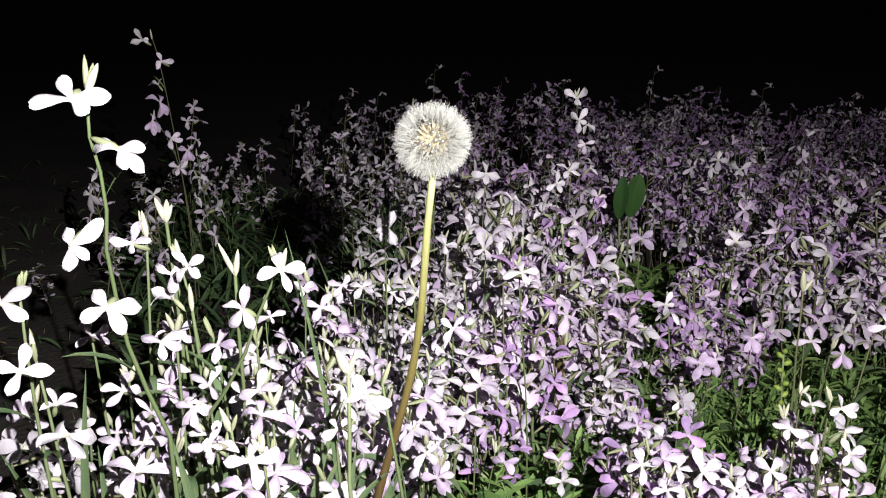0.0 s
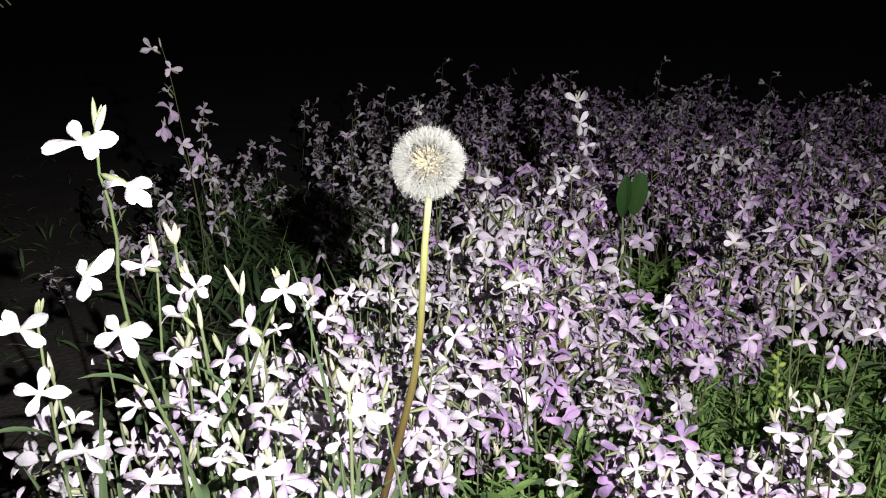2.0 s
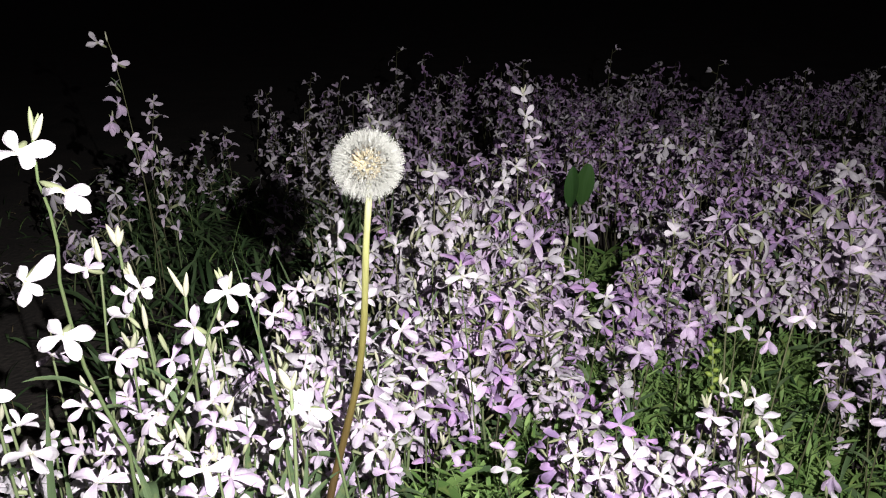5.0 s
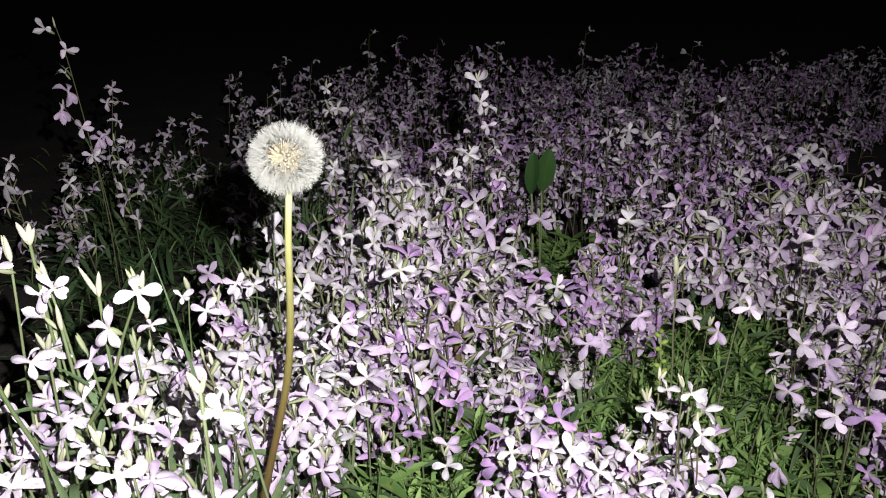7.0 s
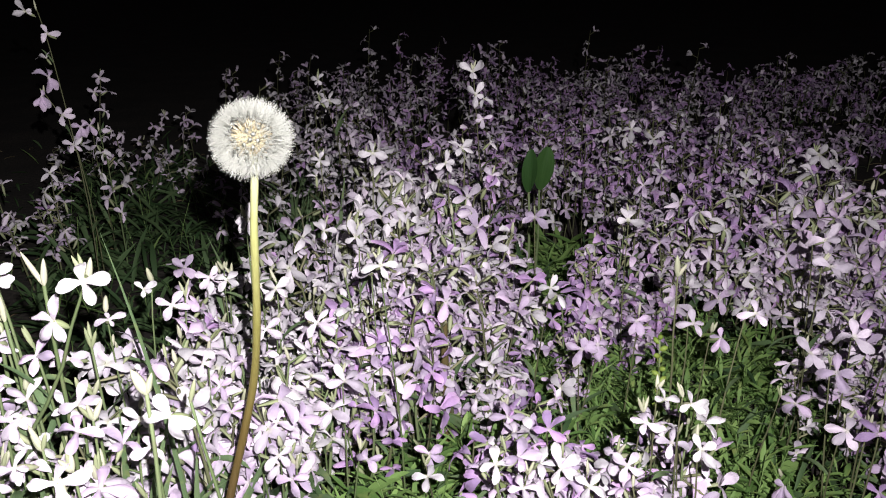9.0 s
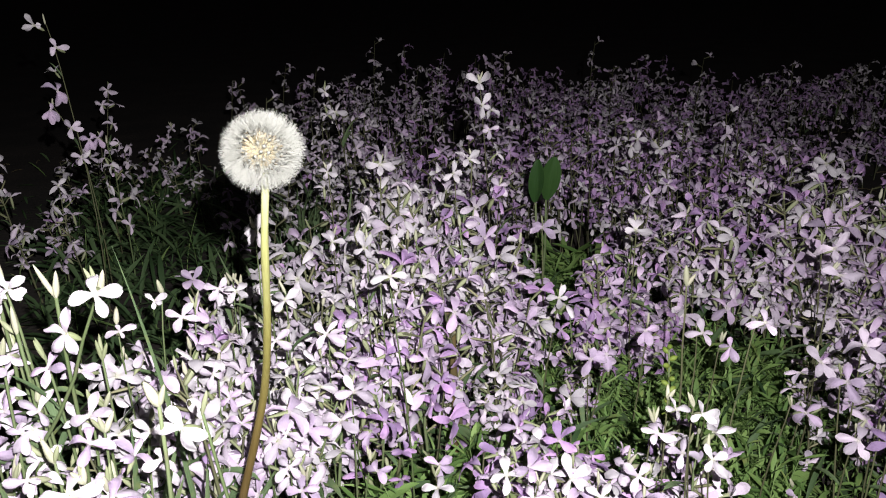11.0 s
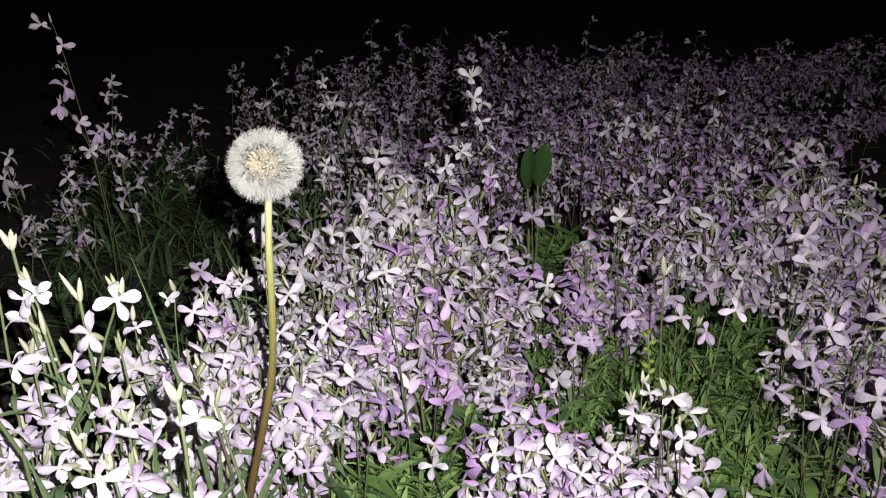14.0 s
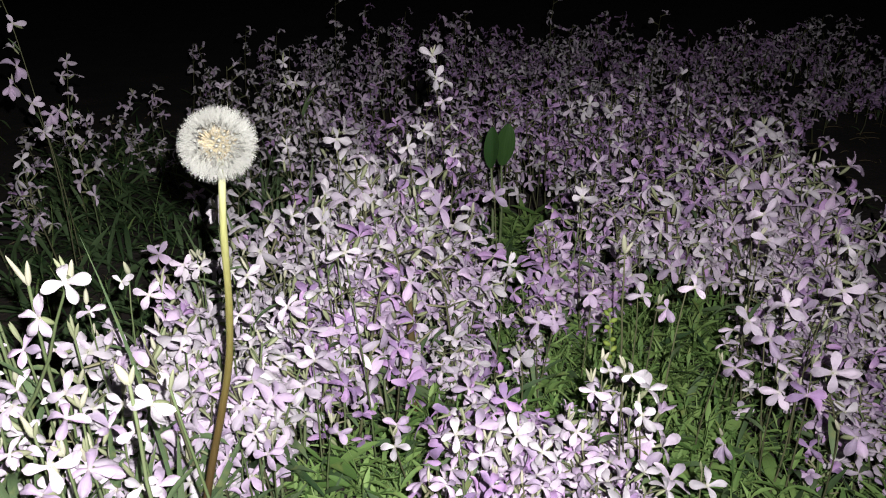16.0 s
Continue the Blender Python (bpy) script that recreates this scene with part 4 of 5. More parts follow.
# ---- the taller pale plants that stand in a ridge behind the dandelion ----
for x, y, top in ((0.020, 0.92, 0.200), (0.034, 0.89, 0.188), (0.046, 0.84, 0.205), (0.060, 0.80, 0.192), (0.078, 0.77, 0.202), (0.088, 0.74, 0.188), (0.104, 0.73, 0.198), (0.060, 0.74, 0.182),
                  (0.120, 0.70, 0.190), (0.082, 0.67, 0.186), (0.104, 0.63, 0.178), (0.066, 0.62, 0.180), (0.044, 0.69, 0.176), (0.128, 0.60, 0.160), (0.128, 0.76, 0.185), (0.148, 0.72, 0.176)):
    plant = copy_thing(rng.choice(used[rng.choice((WHITE, PALE, PALE, LILAC, LILAC)), False]), Matrix.Identity(4))
    k = top / 0.16
    plant.matrix_basis = Matrix.Translation((x, y, ground_z(x, y))) @ scaled(turned(rng.uniform(-0.7, 0.7)), 0.5 + 0.5 * k, 0.5 + 0.5 * k, k)

# ---- the low clump of dim pale plants past the grass ----
stock_plant((((-0.381, 1.600, 0.127), PALE, (160, 50, -40, -140), (11.4, 9.9, 9.6, 11.7)),
             ((-0.400, 1.580, 0.112), LILAC, (100, 15, -40, -140), (10.9, 12.6, 12.8, 10.5)),
             ((-0.408, 1.550, 0.068), PALE, (150, 40, -60, -100), (10.7, 12.0, 12.4, 12.9)),
             ((-0.426, 1.550, 0.055), LILAC, (100, 15, -75, -120), (11.1, 10.5, 10.5, 10.6)),))
stock_plant((((-0.347, 1.600, 0.115), LILAC, (100, 15, -60, -140), (13.0, 12.9, 11.5, 11.2)),
             ((-0.363, 1.560, 0.070), PALE, (100, -10, -60, -100), (10.7, 12.8, 9.7, 9.7)),
             ((-0.323, 1.500, 0.034), PALE, (100, -10, -75, -120), (13.5, 10.3, 11.2, 10.3)),
             ((-0.342, 1.490, 0.010), PALE, (120, 10, -40, -120), (12.5, 10.8, 11.7, 13.1)),))
stock_plant((((-0.430, 1.580, 0.085), PALE, (150, 65, -75, -100), (12.6, 12.0, 10.4, 10.8)),
             ((-0.420, 1.470, 0.007), PALE, (160, 50, -60, -100), (10.9, 9.8, 13.4, 10.6)),))
stock_plant((((-0.375, 1.500, 0.053), PALE, (100, 15, -60, -120), (13.4, 12.6, 11.1, 13.3)),
             ((-0.375, 1.480, 0.021), PALE, (150, 40, -75, -100), (10.7, 10.5, 11.9, 10.1)),
             ((-0.389, 1.450, -0.008), PALE, (150, 40, -40, -120), (11.0, 12.7, 13.5, 11.8)),))

# ---- the clump and the loose plants in the dark beyond the grass ----
for count, cx, cy, spread, low, high in ((4, -0.37, 1.12, 0.04, 0.08, 0.2), (1, -0.33, 1.0, 0.05, 0.10, 0.18), (3, -0.30, 1.50, 0.08, 0.05, 0.10), (2, -0.44, 1.25, 0.05, 0.06, 0.12), (2, -0.64, 1.4, 0.10, 0.07, 0.14), (1, -0.50, 1.0, 0.05, 0.05, 0.1)):
    for k in range(count):
        x, y = cx + rng.gauss(0, spread), cy + rng.gauss(0, spread)
        plant = copy_thing(rng.choice(used[rng.choice((PALE, PALE, LILAC)), False]), Matrix.Identity(4))
        plant.matrix_basis = Matrix.Translation((x, y, ground_z(x, y))) @ scaled(turned(rng.uniform(-0.8, 0.8)), 0.82, 0.82, rng.uniform(low, high) / 0.16)

# ---- a few more plants where the bed closes up ----
fill = random.Random(77)
for x, y, top in ((0.345, 0.93, 0.105), (0.362, 0.97, 0.11), (0.378, 1.01, 0.115), (0.352, 1.00, 0.11), (0.150, 0.475, 0.10), (0.192, 0.462, 0.095), (0.208, 0.43, 0.09), (0.170, 0.44, 0.10)):
    plant = copy_thing(fill.choice(used[fill.choice((PALE, LILAC, LILAC)), False]), Matrix.Identity(4))
    k = top / 0.16
    plant.matrix_basis = Matrix.Translation((x, y, ground_z(x, y))) @ scaled(turned(fill.uniform(-0.7, 0.7)), 0.5 + 0.5 * k, 0.5 + 0.5 * k, k)


# ---- the far part of the bed, past counting ----
def far_bed():
    rng = random.Random(5)
    g = Geo()
    # plants that fill in between the countable ones, then the far field
    places = [(x, y, 0) for x, y in spots(235, near_bed, rng, -0.22, 0.62, 0.36, 0.80, 0.015)]
    places += [(x, y, 1) for x, y in spots(350, lambda x, y: in_bed(x, y) and not near_bed(x, y) and noise.noise((x * 9, y * 9, 5.5)) > -0.2 and (x > 0.11 - 0.1 * y or rng.random() < 0.2) and (y < 0.95 or x < rng.uniform(0.45, 1.2)), rng, -0.4, 1.1, 0.78, 1.35, 0.024)]
    places += [(x, y, 2) for x, y in spots(380, lambda x, y: in_bed(x, y) and y > 1.3 and noise.noise((x * 7, y * 7, 5.5)) > -0.32 and x < rng.uniform(0.8, 2.2) and rng.random() < (1.0 if x > 0.42 else 0.45 if x > 0.11 - 0.1 * y else 0.12), rng, -0.4, 1.6, 1.3, 2.4, 0.035)]
    places += [(x, y, 1) for x, y in spots(13, lambda x, y: inside([(-0.40, 2.1), (-0.05, 2.1), (-0.03, 1.3), (-0.13, 1.2)], x, y), rng, -0.4, 0.0, 1.2, 2.1, 0.05)]
    # single stalks that stand out against the dark
    tall = {(x, y): z for x, y, z in (
                (0.27, 1.90, 0.231), (0.46, 1.80, 0.262), (0.50, 1.75, 0.209), (0.66, 1.75, 0.216), (0.84, 1.70, 0.211), (0.88, 1.60, 0.209), (-0.27, 1.85, 0.192),
                (-0.21, 1.90, 0.216), (-0.02, 2.00, 0.258), (0.07, 1.90, 0.205), (0.72, 1.60, 0.179), (-0.36, 1.50, 0.115), (-0.37, 1.40, 0.145), (-0.353, 1.66, 0.135), (-0.155, 1.915, 0.205))}
    places += [(x, y, 1) for x, y in tall]
    for x, y, lod in places:
        tone = pick_tone(x, y, rng)
        height = canopy(x, y) * rng.uniform(0.6, 1.0 if lod == 0 else 1.13)
        if (x, y) in tall:
            tone, height = PALE, tall[x, y] * 0.95
        line, flowers = template_plan(rng, height)
        foot = Matrix.Translation((x, y, ground_z(x, y)))
        g.add(*sweep([line[i] for i in (0, 2, 4, 5)], [0.0016, 0.0013, 0.001, 0.0008], 3), 4, foot)
        for p, at, out in flowers:
            at = p.lerp(at, 0.75)
            m = foot @ flower_frame(at, out, rng)
            shade = tone if rng.random() < 0.7 else rng.choice((max(0, tone - 1), max(0, tone - 1), min(3, tone + 1)))
            if lod and rng.random() < 0.17:
                shade = WHITE
            add_flower(g, m, rng.uniform(0.0114, 0.0160) if lod == 0 else rng.uniform(0.0104, 0.0145), rng, *((6, 4), (5, 3), (4, 3))[lod], shade)
            if lod < 2:
                g.add(*sweep([p, at], [0.0007, 0.0016], 4), 5 if lod == 0 else 4, foot)
        for k in range(2):
            g.add(*blade(4, rng, 0.15, 1.0), 6, foot @ Matrix.Translation(line[rng.choice((1, 2, 3))]) @ scaled(turned(rng.uniform(0, 6.28)), rng.uniform(0.02, 0.045)))
    thing("stock_flowers", "dense lilac and white stock flowers massed in the bed", "flowers", kind="stuff",
          me=g.mesh("stock_flowers", [*PETAL, DARK_STEM, CALYX, GREY_LEAF]))


far_bed()


# ---- green leaves and grass on the ground ----
def leaf_carpet():
    rng = random.Random(9)
    g = Geo()
    # kinds: 0 leaf, 1 grass, 2 leaf dimmed where little torch light falls
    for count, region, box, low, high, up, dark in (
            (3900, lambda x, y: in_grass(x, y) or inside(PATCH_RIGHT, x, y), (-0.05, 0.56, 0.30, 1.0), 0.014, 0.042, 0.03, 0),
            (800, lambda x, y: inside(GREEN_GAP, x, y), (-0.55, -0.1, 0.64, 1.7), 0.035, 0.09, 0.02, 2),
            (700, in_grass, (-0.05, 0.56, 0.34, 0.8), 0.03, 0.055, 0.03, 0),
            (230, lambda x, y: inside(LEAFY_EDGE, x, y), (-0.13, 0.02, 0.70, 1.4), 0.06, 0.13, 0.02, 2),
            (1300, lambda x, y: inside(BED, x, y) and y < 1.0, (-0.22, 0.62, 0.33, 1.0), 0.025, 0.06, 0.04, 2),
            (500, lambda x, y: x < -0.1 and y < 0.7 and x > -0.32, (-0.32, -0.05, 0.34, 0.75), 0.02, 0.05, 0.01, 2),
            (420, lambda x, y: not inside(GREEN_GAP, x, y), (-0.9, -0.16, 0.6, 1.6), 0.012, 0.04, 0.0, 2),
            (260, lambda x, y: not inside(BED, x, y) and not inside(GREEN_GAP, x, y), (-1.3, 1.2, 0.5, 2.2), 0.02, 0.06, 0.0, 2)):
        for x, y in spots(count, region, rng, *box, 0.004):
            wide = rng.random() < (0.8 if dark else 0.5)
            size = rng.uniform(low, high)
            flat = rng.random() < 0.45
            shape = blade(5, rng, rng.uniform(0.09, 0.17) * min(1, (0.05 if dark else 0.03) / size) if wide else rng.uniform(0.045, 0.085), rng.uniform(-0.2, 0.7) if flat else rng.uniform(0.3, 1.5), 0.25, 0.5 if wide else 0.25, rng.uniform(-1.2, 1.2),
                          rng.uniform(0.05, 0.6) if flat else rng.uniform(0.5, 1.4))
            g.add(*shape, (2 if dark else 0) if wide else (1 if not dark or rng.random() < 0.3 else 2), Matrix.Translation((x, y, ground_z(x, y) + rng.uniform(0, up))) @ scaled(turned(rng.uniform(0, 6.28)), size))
    # a few big soft leaves that lie flat among the others
    for x, y in spots(130, in_grass, rng, -0.05, 0.5, 0.34, 1.0, 0.012):
        g.add(*blade(7, rng, rng.uniform(0.25, 0.42), rng.uniform(0.5, 1.3), 0.15, 0.55), 0, Matrix.Translation((x, y, ground_z(x, y) + rng.uniform(0.004, 0.035))) @ scaled(turned(rng.uniform(0, 6.28)), rng.uniform(0.018, 0.036)))
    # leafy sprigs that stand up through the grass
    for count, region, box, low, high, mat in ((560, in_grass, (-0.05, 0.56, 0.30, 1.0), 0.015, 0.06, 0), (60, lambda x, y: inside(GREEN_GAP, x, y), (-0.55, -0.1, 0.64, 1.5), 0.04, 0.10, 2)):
        for x, y in spots(count, region, rng, *box, 0.009):
            foot, tall = Vector((x, y, ground_z(x, y))), rng.uniform(low, high)
            line = bend(foot, foot + Vector((rng.uniform(-0.02, 0.02), rng.uniform(-0.02, 0.02), tall)), (rng.uniform(-0.005, 0.005), 0, 0), 4, rng)
            g.add(*sweep(line, [0.0008, 0.0008, 0.0007, 0.0006, 0.0005], 3), 1)
            for k in range(8):
                t = 0.3 + 0.7 * k / 7
                i = min(int(t * 4), 3)
                shape = blade(5, rng, rng.uniform(0.12, 0.22), rng.uniform(-0.1, 1.2), 0.3, 0.5, rng.uniform(-0.9, 0.9))
                g.add(*shape, mat, Matrix.Translation(line[i].lerp(line[i + 1], t * 4 - i)) @ scaled(turned(k * 2.4 + rng.uniform(-0.5, 0.5)), rng.uniform(0.012, 0.027)))
    # tall narrow leaves along the edge of the bed
    for x, y in spots(150, lambda x, y: inside(LEAFY_EDGE, x, y), rng, -0.13, 0.03, 0.70, 1.4, 0.008):
        g.add(*blade(7, rng, rng.uniform(0.028, 0.045), rng.uniform(0.1, 0.9), 0.25, 0.4, rng.uniform(-0.8, 0.8), rng.uniform(1.0, 1.5)), 3, Matrix.Translation((x, y, ground_z(x, y))) @ scaled(turned(rng.uniform(0, 6.28)), rng.uniform(0.09, 0.17)))
    thing("ground_leaves", "green lance-shaped leaves and grass between the flowers", "leaves", kind="stuff", me=g.mesh("ground_leaves", [LEAF, GRASS, DIMMED_LEAF, GREY_LEAF]))
    g = Geo()
    for x, y in spots(520, lambda x, y: True, rng, -1.2, 1.2, 0.34, 2.0, 0.01):
        a, size = rng.uniform(0, 6.28), rng.uniform(0.012, 0.05)
        d = Vector((math.cos(a), math.sin(a), rng.uniform(-0.03, 0.08))) * size
        p = Vector((x, y, ground_z(x, y) + rng.uniform(0.0, 0.006)))
        g.add(*sweep(bend(p, p + d, (0, 0, 0.003), 3, rng, 0.001), [0.0007, 0.0006, 0.0005, 0.0003], 4))
    thing("dry_litter", "dry straw-coloured stalk bits scattered on the soil", "litter", kind="stuff", me=g.mesh("dry_litter", [STRAW]))


leaf_carpet()

WIDE_LEAF = [one_mesh(blade(8, RNG, w, a, 0.28, 0.5, t), LEAF, "leaf") for w, a, t in ((0.12, 0.9, 0.5), (0.10, 1.3, -0.6), (0.14, 1.1, 0.3), (0.09, 0.6, 0.8))]
GRASS_BLADE = [one_mesh(blade(9, RNG, w, a, 0.35, 0.25, t), GRASS, "blade") for w, a, t in ((0.05, 1.2, 0.6), (0.065, 0.8, -0.5), (0.04, 1.7, 0.3), (0.08, 1.4, 0.9))]


def rosette(name, label, meshes, count, low, high, rng, piece):
    ob = thing(name, label, "plant", name.replace("_", " ") + "s in the gaps")
    for k in range(count):
        part(piece, rng.choice(meshes), ob, Matrix.Translation((rng.gauss(0, 0.004), rng.gauss(0, 0.004), rng.uniform(-0.002, 0.01))) @ scaled(turned(k * 2.4 + rng.uniform(-0.4, 0.4)), rng.uniform(low, high)))
    return ob


rosettes = [rosette("leaf_rosette", "low rosette of green lance-shaped leaves on the soil", WIDE_LEAF, 13, 0.016, 0.038, rng, "leaf") for k in range(3)]
tufts = [rosette("grass_tuft", "small tuft of narrow green grass blades", GRASS_BLADE, 12, 0.03, 0.07, rng, "blade") for k in range(3)]
for stack, places in ((rosettes, spots(34, in_grass, rng, -0.05, 0.45, 0.36, 1.0, 0.04)), (tufts, spots(26, in_grass, rng, -0.05, 0.45, 0.36, 1.0, 0.045)),
                      (rosettes, spots(22, lambda x, y: True, rng, 0.235, 0.315, 0.90, 1.09, 0.016))):
    for i, (x, y) in enumerate(places):
        first = next((o for o in stack if o.location.length == 0), None)
        ob = first or copy_thing(rng.choice(stack), Matrix.Identity(4))
        ob.matrix_basis = Matrix.Translation((x, y, ground_z(x, y))) @ scaled(turned(rng.uniform(0, 6.28)), rng.uniform(0.85, 1.15) * (2.0 if y > 0.9 and x > 0 else 1.0))


# ---- the plant with a pair of broad leaves ----
def broad_leaf(length, width, bow):
    verts, uvs, rows, cols = [], [], 14, 7
    for r in range(rows):
        v = r / (rows - 1)
        half = width / 2 * math.sin(math.pi * (0.03 + 0.95 * v)) ** 0.62
        for c in range(cols):
            u = 2 * c / (cols - 1) - 1
            verts.append((half * u, -bow * math.sin(v * 2.6) * length + half * 0.35 * abs(u), v * length))
            uvs.append((c / (cols - 1), v))
    return verts, grid_faces(rows, cols), uvs


def broad_plant():
    ob = thing("broad_leaf_plant", "plant with two broad dark green upright leaves", "plant")
    for foot, top, length, width, yaw, lean in (((0.205, 0.935, -0.01), (0.2075, 0.925, 0.146), 0.052, 0.020, 0.35, -0.03), ((0.213, 0.938, -0.01), (0.2215, 0.938, 0.145), 0.054, 0.023, -0.3, 0.2)):
        g = Geo()
        g.add(*broad_leaf(length, width, 0.06))
        leaf = part("leaf", g.mesh("leaf", [BROAD]), ob, Matrix.Translation(top) @ turned(yaw, 0.12, lean))
        g = Geo()
        g.add(*sweep(bend(foot, top, (0.003, 0, 0), 5, rng), [0.0022, 0.002, 0.0018, 0.0017, 0.0015, 0.0013], 6))
        part("stalk", g.mesh("stalk", [STEM]), ob)


broad_plant()


# ---- stalks of their own: tall buds, a seeding weed, a bent dark stalk, a dim weed at the edge ----
def bud_stalk(label, tip, base, sizes, rng, leaves=1):
    thick = 0.0015 if tip[0] < 0 else 0.0010
    ob = thing("bud_stalk", label, "flower bud", "stalks with closed buds")
    line = bend(base, tip, (rng.uniform(-0.006, 0.006), 0, 0), 8, rng, 0.0008)
    g = Geo()
    g.add(*sweep(line, [thick * (1 - 0.05 * i) for i in range(9)], 7))
    part("stem", g.mesh("stem", [STEM if tip[0] < 0 else DARK_STEM]), ob)
    for k, (length, thick, side) in enumerate(sizes):
        q = Vector((side, rng.uniform(-0.2, 0.1), 1)).to_track_quat("Z", "Y").to_matrix().to_4x4()
        part("bud", BUD_MESH[k % 2], ob, Matrix.Translation(Vector(tip) - Vector((0, 0, 0.002))) @ scaled(q, thick, thick, length))
    for k in range(leaves):
        part("leaf", rng.choice(LEAF_MESH), ob, Matrix.Translation(line[3 + 2 * k]) @ scaled(turned(rng.uniform(-1.6, 1.6)), 0.04))


bud_stalk("pair of pale closed stock buds on a bare stalk", (-0.145, 0.41, 0.282), (-0.150, 0.43, -0.01), ((0.014, 0.014, -0.35), (0.012, 0.013, 0.1), (0.010, 0.010, 0.4)), rng)
bud_stalk("single cream stock bud on a thin tall stalk", (0.255, 0.54, 0.192), (0.262, 0.545, -0.01), ((0.016, 0.016, -0.1), (0.011, 0.010, 0.6)), rng)
bud_stalk("fat cream stock bud about to open", (-0.043, 0.327, 0.231), (-0.035, 0.345, -0.01), ((0.013, 0.018, -0.4), (0.011, 0.009, 0.35)), rng)
bud_stalk("long pale stock buds beside open white flowers", (-0.106, 0.39, 0.258), (-0.115, 0.41, -0.01), ((0.020, 0.010, -0.35), (0.015, 0.010, 0.2)), rng)
bud_stalk("slim pale bud standing over the white flowers", (-0.133, 0.40, 0.235), (-0.14, 0.42, -0.01), ((0.016, 0.011, 0.0),), rng)


def seeding_weed():
    ob = thing("seeding_weed", "small weed with yellow-green seed pods", "weed")
    line = bend((0.246, 0.545, -0.01), (0.245, 0.538, 0.145), (0.004, 0, 0), 6, rng, 0.001)
    g = Geo()
    g.add(*sweep(line, [0.0008] * 7, 5))
    part("stem", g.mesh("stem", [STEM]), ob)
    pod = one_mesh(spindle(1.0, 0.32, 7, 5, 0.9), green_material("pod_green", (0.20, 0.30, 0.05), (0.30, 0.38, 0.08), 0.5), "pod")
    for k in range(16):
        p = line[3].lerp(line[6], k / 15)
        a = k * 2.4
        q = Vector((math.cos(a), math.sin(a), 0.5)).to_track_quat("Z", "Y").to_matrix().to_4x4()
        part("pod", pod, ob, Matrix.Translation(p) @ scaled(q, 0.0065))


seeding_weed()


def bent_stalk():
    ob = thing("bent_stalk", "thick bent stalk, reddish above and green below", "stalk")
    g = Geo()
    g.add(*sweep([(0.098, 0.62, -0.01), (0.097, 0.617, 0.05), (0.0955, 0.614, 0.10), (0.096, 0.613, 0.125), (0.094, 0.612, 0.143), (0.088, 0.611, 0.154), (0.080, 0.611, 0.160)],
                 [0.0032, 0.0033, 0.0030, 0.0024, 0.0018, 0.0014, 0.0009], 8))
    part("stem", g.mesh("stem", [green_material("stalk_reddish", (0.12, 0.12, 0.04), (0.16, 0.10, 0.05), 0.55, (0.14, 0.06, 0.05))]), ob)


bent_stalk()


def dim_weed():
    ob = thing("tall_weed", "tall weed with fine feathery leaves, dim in the dark", "weed")
    line = bend((-0.70, 0.94, -0.01), (-0.50, 0.9, 0.395), (-0.05, 0, 0.03), 8, rng, 0.003)
    g = Geo()
    g.add(*sweep(line, [0.0016] * 9, 5))
    part("stem", g.mesh("stem", [DARK_STEM]), ob)
    # each leaf is a thin rib with short lobes on both sides
    for k in range(11):
        at = line[5].lerp(line[8], k / 10)
        rib = bend(at, at + Vector((rng.uniform(0.03, 0.062), rng.uniform(-0.03, 0.03), rng.uniform(-0.03, 0.02))), (0, 0, 0.006), 5, rng, 0.001)
        g = Geo()
        g.add(*sweep(rib, [0.0008, 0.0008, 0.0007, 0.0006, 0.0005, 0.0004], 4))
        for i in range(1, 6):
            for side in (-1, 1):
                d = (rib[i] - rib[i - 1]).normalized() * 0.010 + Vector((0, rng.uniform(-0.005, 0.005), side * rng.uniform(0.005, 0.010)))
                g.add(*sweep([rib[i - 1], rib[i - 1].lerp(rib[i - 1] + d, 0.6), rib[i - 1] + d], [0.0006, 0.0011, 0.0005], 4))
        part("leaf", g.mesh("leaf", [GREY_LEAF]), ob)


dim_weed()


# ---- long grey-green leaves low beside the white flowers ----
def long_leaf(at, turn, size, wide, arch):
    ob = thing("long_leaf_plant", "young plant with long grey-green leaves among white flowers", "plant", "young leafy plants")
    me = one_mesh(blade(10, rng, 0.75 * wide, arch, 0.25, 0.5, 0.2), GREY_LEAF, "leaf")
    for k in range(4):
        part("leaf", me, ob, Matrix.Translation(at) @ scaled(turned(turn + (0, 1.4, -1.3, 2.9)[k]), size * (1, 0.8, 0.85, 0.6)[k], size * (1, 0.8, 0.85, 0.6)[k]))


long_leaf((-0.20, 0.37, 0.0), 0.4, 0.17, 0.085, 0.9)
long_leaf((-0.155, 0.35, 0.0), -0.3, 0.15, 0.10, 0.7)
long_leaf((-0.118, 0.36, 0.0), 0.2, 0.15, 0.10, 0.6)
long_leaf((-0.235, 0.38, 0.0), -0.6, 0.16, 0.09, 1.0)
long_leaf((-0.10, 0.40, 0.0), 0.6, 0.13, 0.07, 1.2)
long_leaf((0.05, 0.42, 0.0), 0.5, 0.09, 0.10, 1.6)
long_leaf((-0.09, 0.39, 0.0), 0.1, 0.17, 0.06, 0.5)
long_leaf((-0.07, 0.375, 0.0), -0.4, 0.16, 0.07, 0.6)
long_leaf((-0.13, 0.385, 0.0), 0.5, 0.19, 0.06, 0.5)
long_leaf((-0.175, 0.385, 0.0), 0.2, 0.2, 0.06, 0.6)

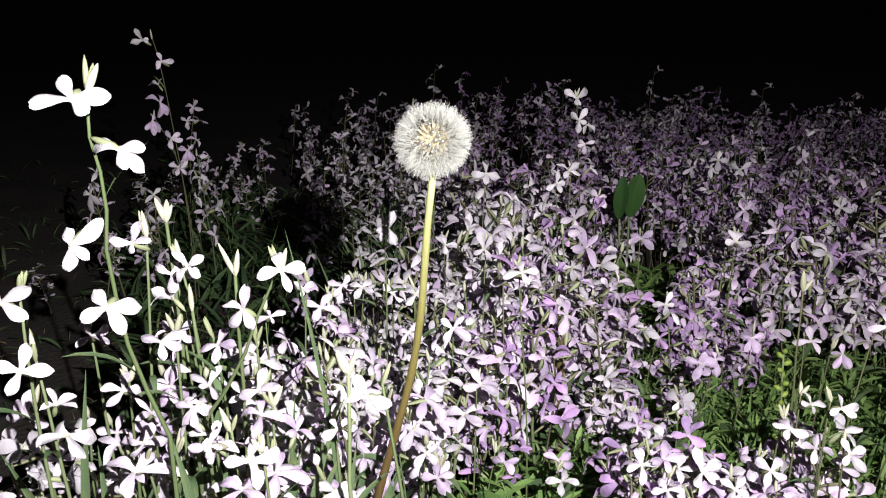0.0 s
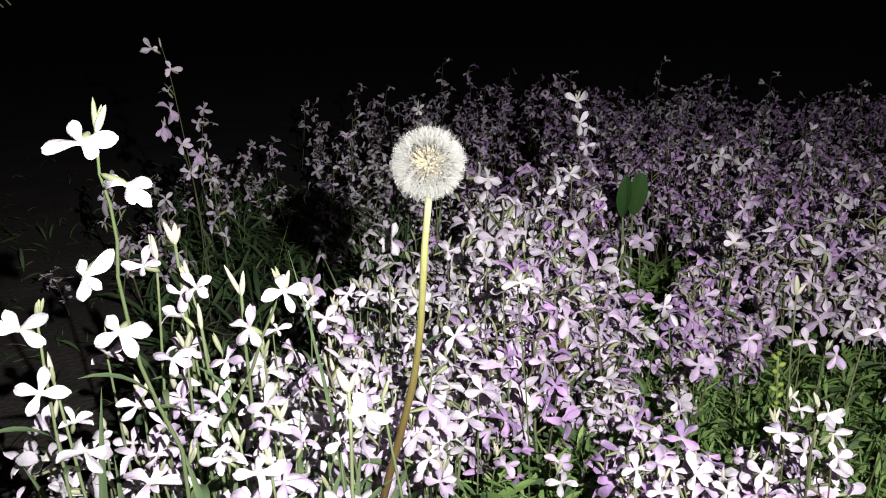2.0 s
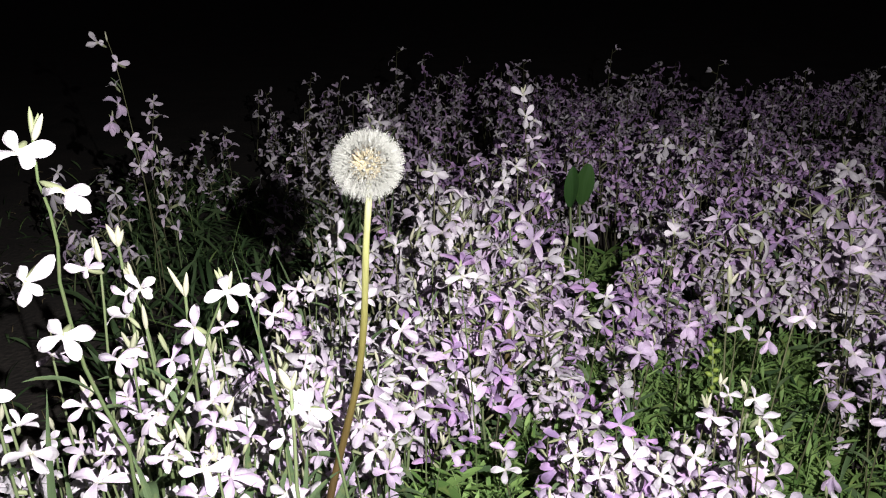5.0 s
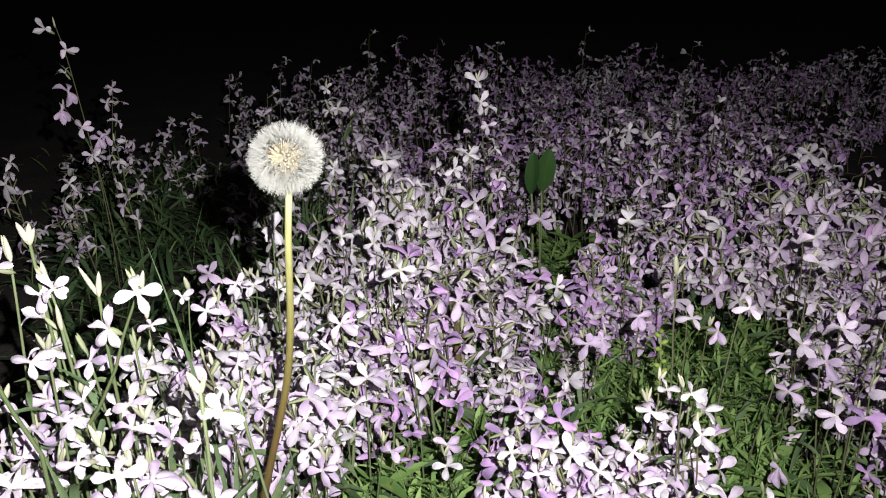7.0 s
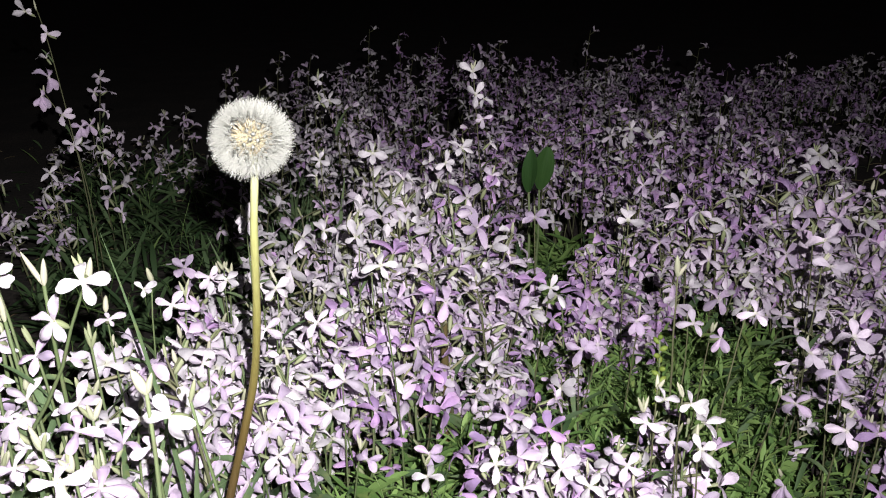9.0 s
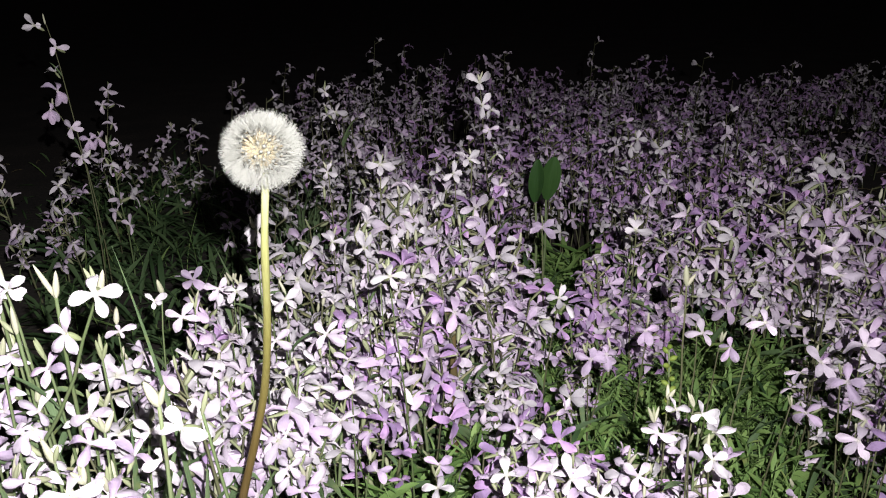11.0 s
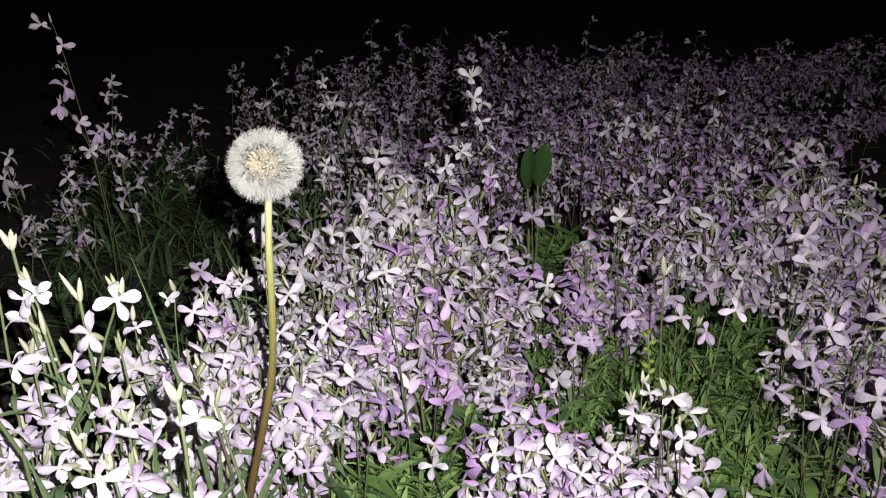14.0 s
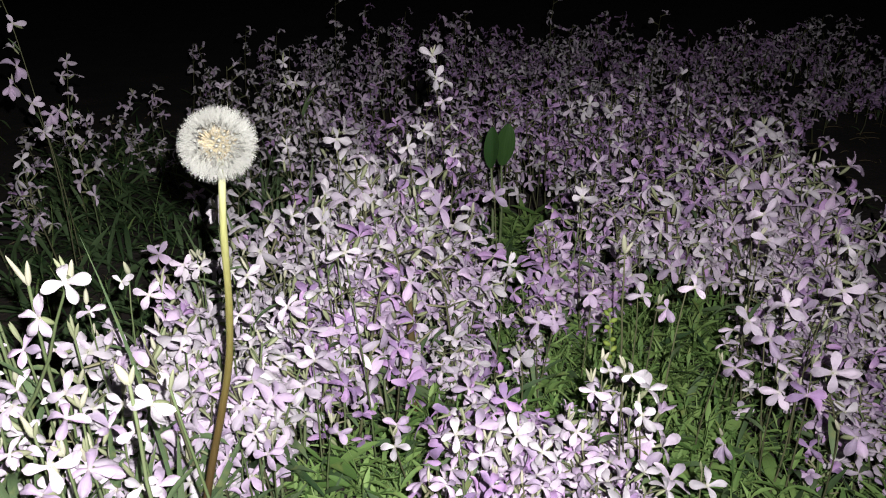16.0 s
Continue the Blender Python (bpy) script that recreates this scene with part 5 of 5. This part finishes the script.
for x, y in spots(14, lambda x, y: inside([(-0.215, 0.36), (-0.08, 0.345), (-0.09, 0.42), (-0.17, 0.43)], x, y), rng, -0.22, 0.0, 0.34, 0.44, 0.018):
    long_leaf((x, y, rng.uniform(0.0, 0.05)), rng.uniform(-0.8, 0.8), rng.uniform(0.10, 0.16), rng.uniform(0.06, 0.11), rng.uniform(0.4, 1.1))


# ---- single long leaves that reach up between the near flowers ----
def ribbon(base, tip, width):
    """A narrow leaf from base to tip that bows outwards, folded along its midrib."""
    base, tip = Vector(base), Vector(tip)
    across = (tip - base).cross(Vector((0, 1, 0.15))).normalized()
    bow = Vector((tip.x - base.x, -0.02, 0.0)) * -0.3
    verts, uvs, rows = [], [], 12
    for r in range(rows):
        v = r / (rows - 1)
        mid = base.lerp(tip, v) + bow * (4 * v * (1 - v))
        half = width / 2 * (0.35 + 0.65 * math.sin(math.pi * min(1, v * 1.1))) * (1 if v < 0.8 else math.sqrt(max(0.01, 1 - ((v - 0.8) / 0.2) ** 2)))
        for u in (-1, 0, 1):
            verts.append(tuple(mid + across * (half * u) + Vector((0, -0.25 * half * abs(u), 0))))
            uvs.append((0.5 + 0.5 * u, v))
    return verts, grid_faces(rows, 3), uvs


for leaves in ((((-0.205, 0.385, -0.005), (-0.230, 0.370, 0.167), 0.010), ((-0.203, 0.385, -0.005), (-0.180, 0.370, 0.214), 0.006)),
               (((-0.126, 0.370, -0.005), (-0.138, 0.360, 0.183), 0.009), ((-0.124, 0.370, -0.005), (-0.110, 0.360, 0.174), 0.008)),
               (((-0.090, 0.400, -0.005), (-0.080, 0.390, 0.187), 0.006), ((-0.088, 0.400, -0.005), (-0.052, 0.390, 0.190), 0.005), ((-0.088, 0.402, -0.005), (-0.057, 0.390, 0.153), 0.009)),
               (((-0.190, 0.390, -0.005), (-0.184, 0.380, 0.166), 0.007), ((-0.188, 0.390, -0.005), (-0.196, 0.385, 0.120), 0.006)),
               (((-0.060, 0.420, -0.005), (-0.083, 0.410, 0.275), 0.003), ((-0.062, 0.420, -0.005), (-0.050, 0.412, 0.150), 0.005))):
    clump = thing("long_leaf_plant", "upright narrow grey-green leaves between the white flowers", "plant", "young leafy plants")
    for base, tip, width in leaves:
        part("leaf", one_mesh(ribbon(base, tip, width), GREY_LEAF, "leaf"), clump)
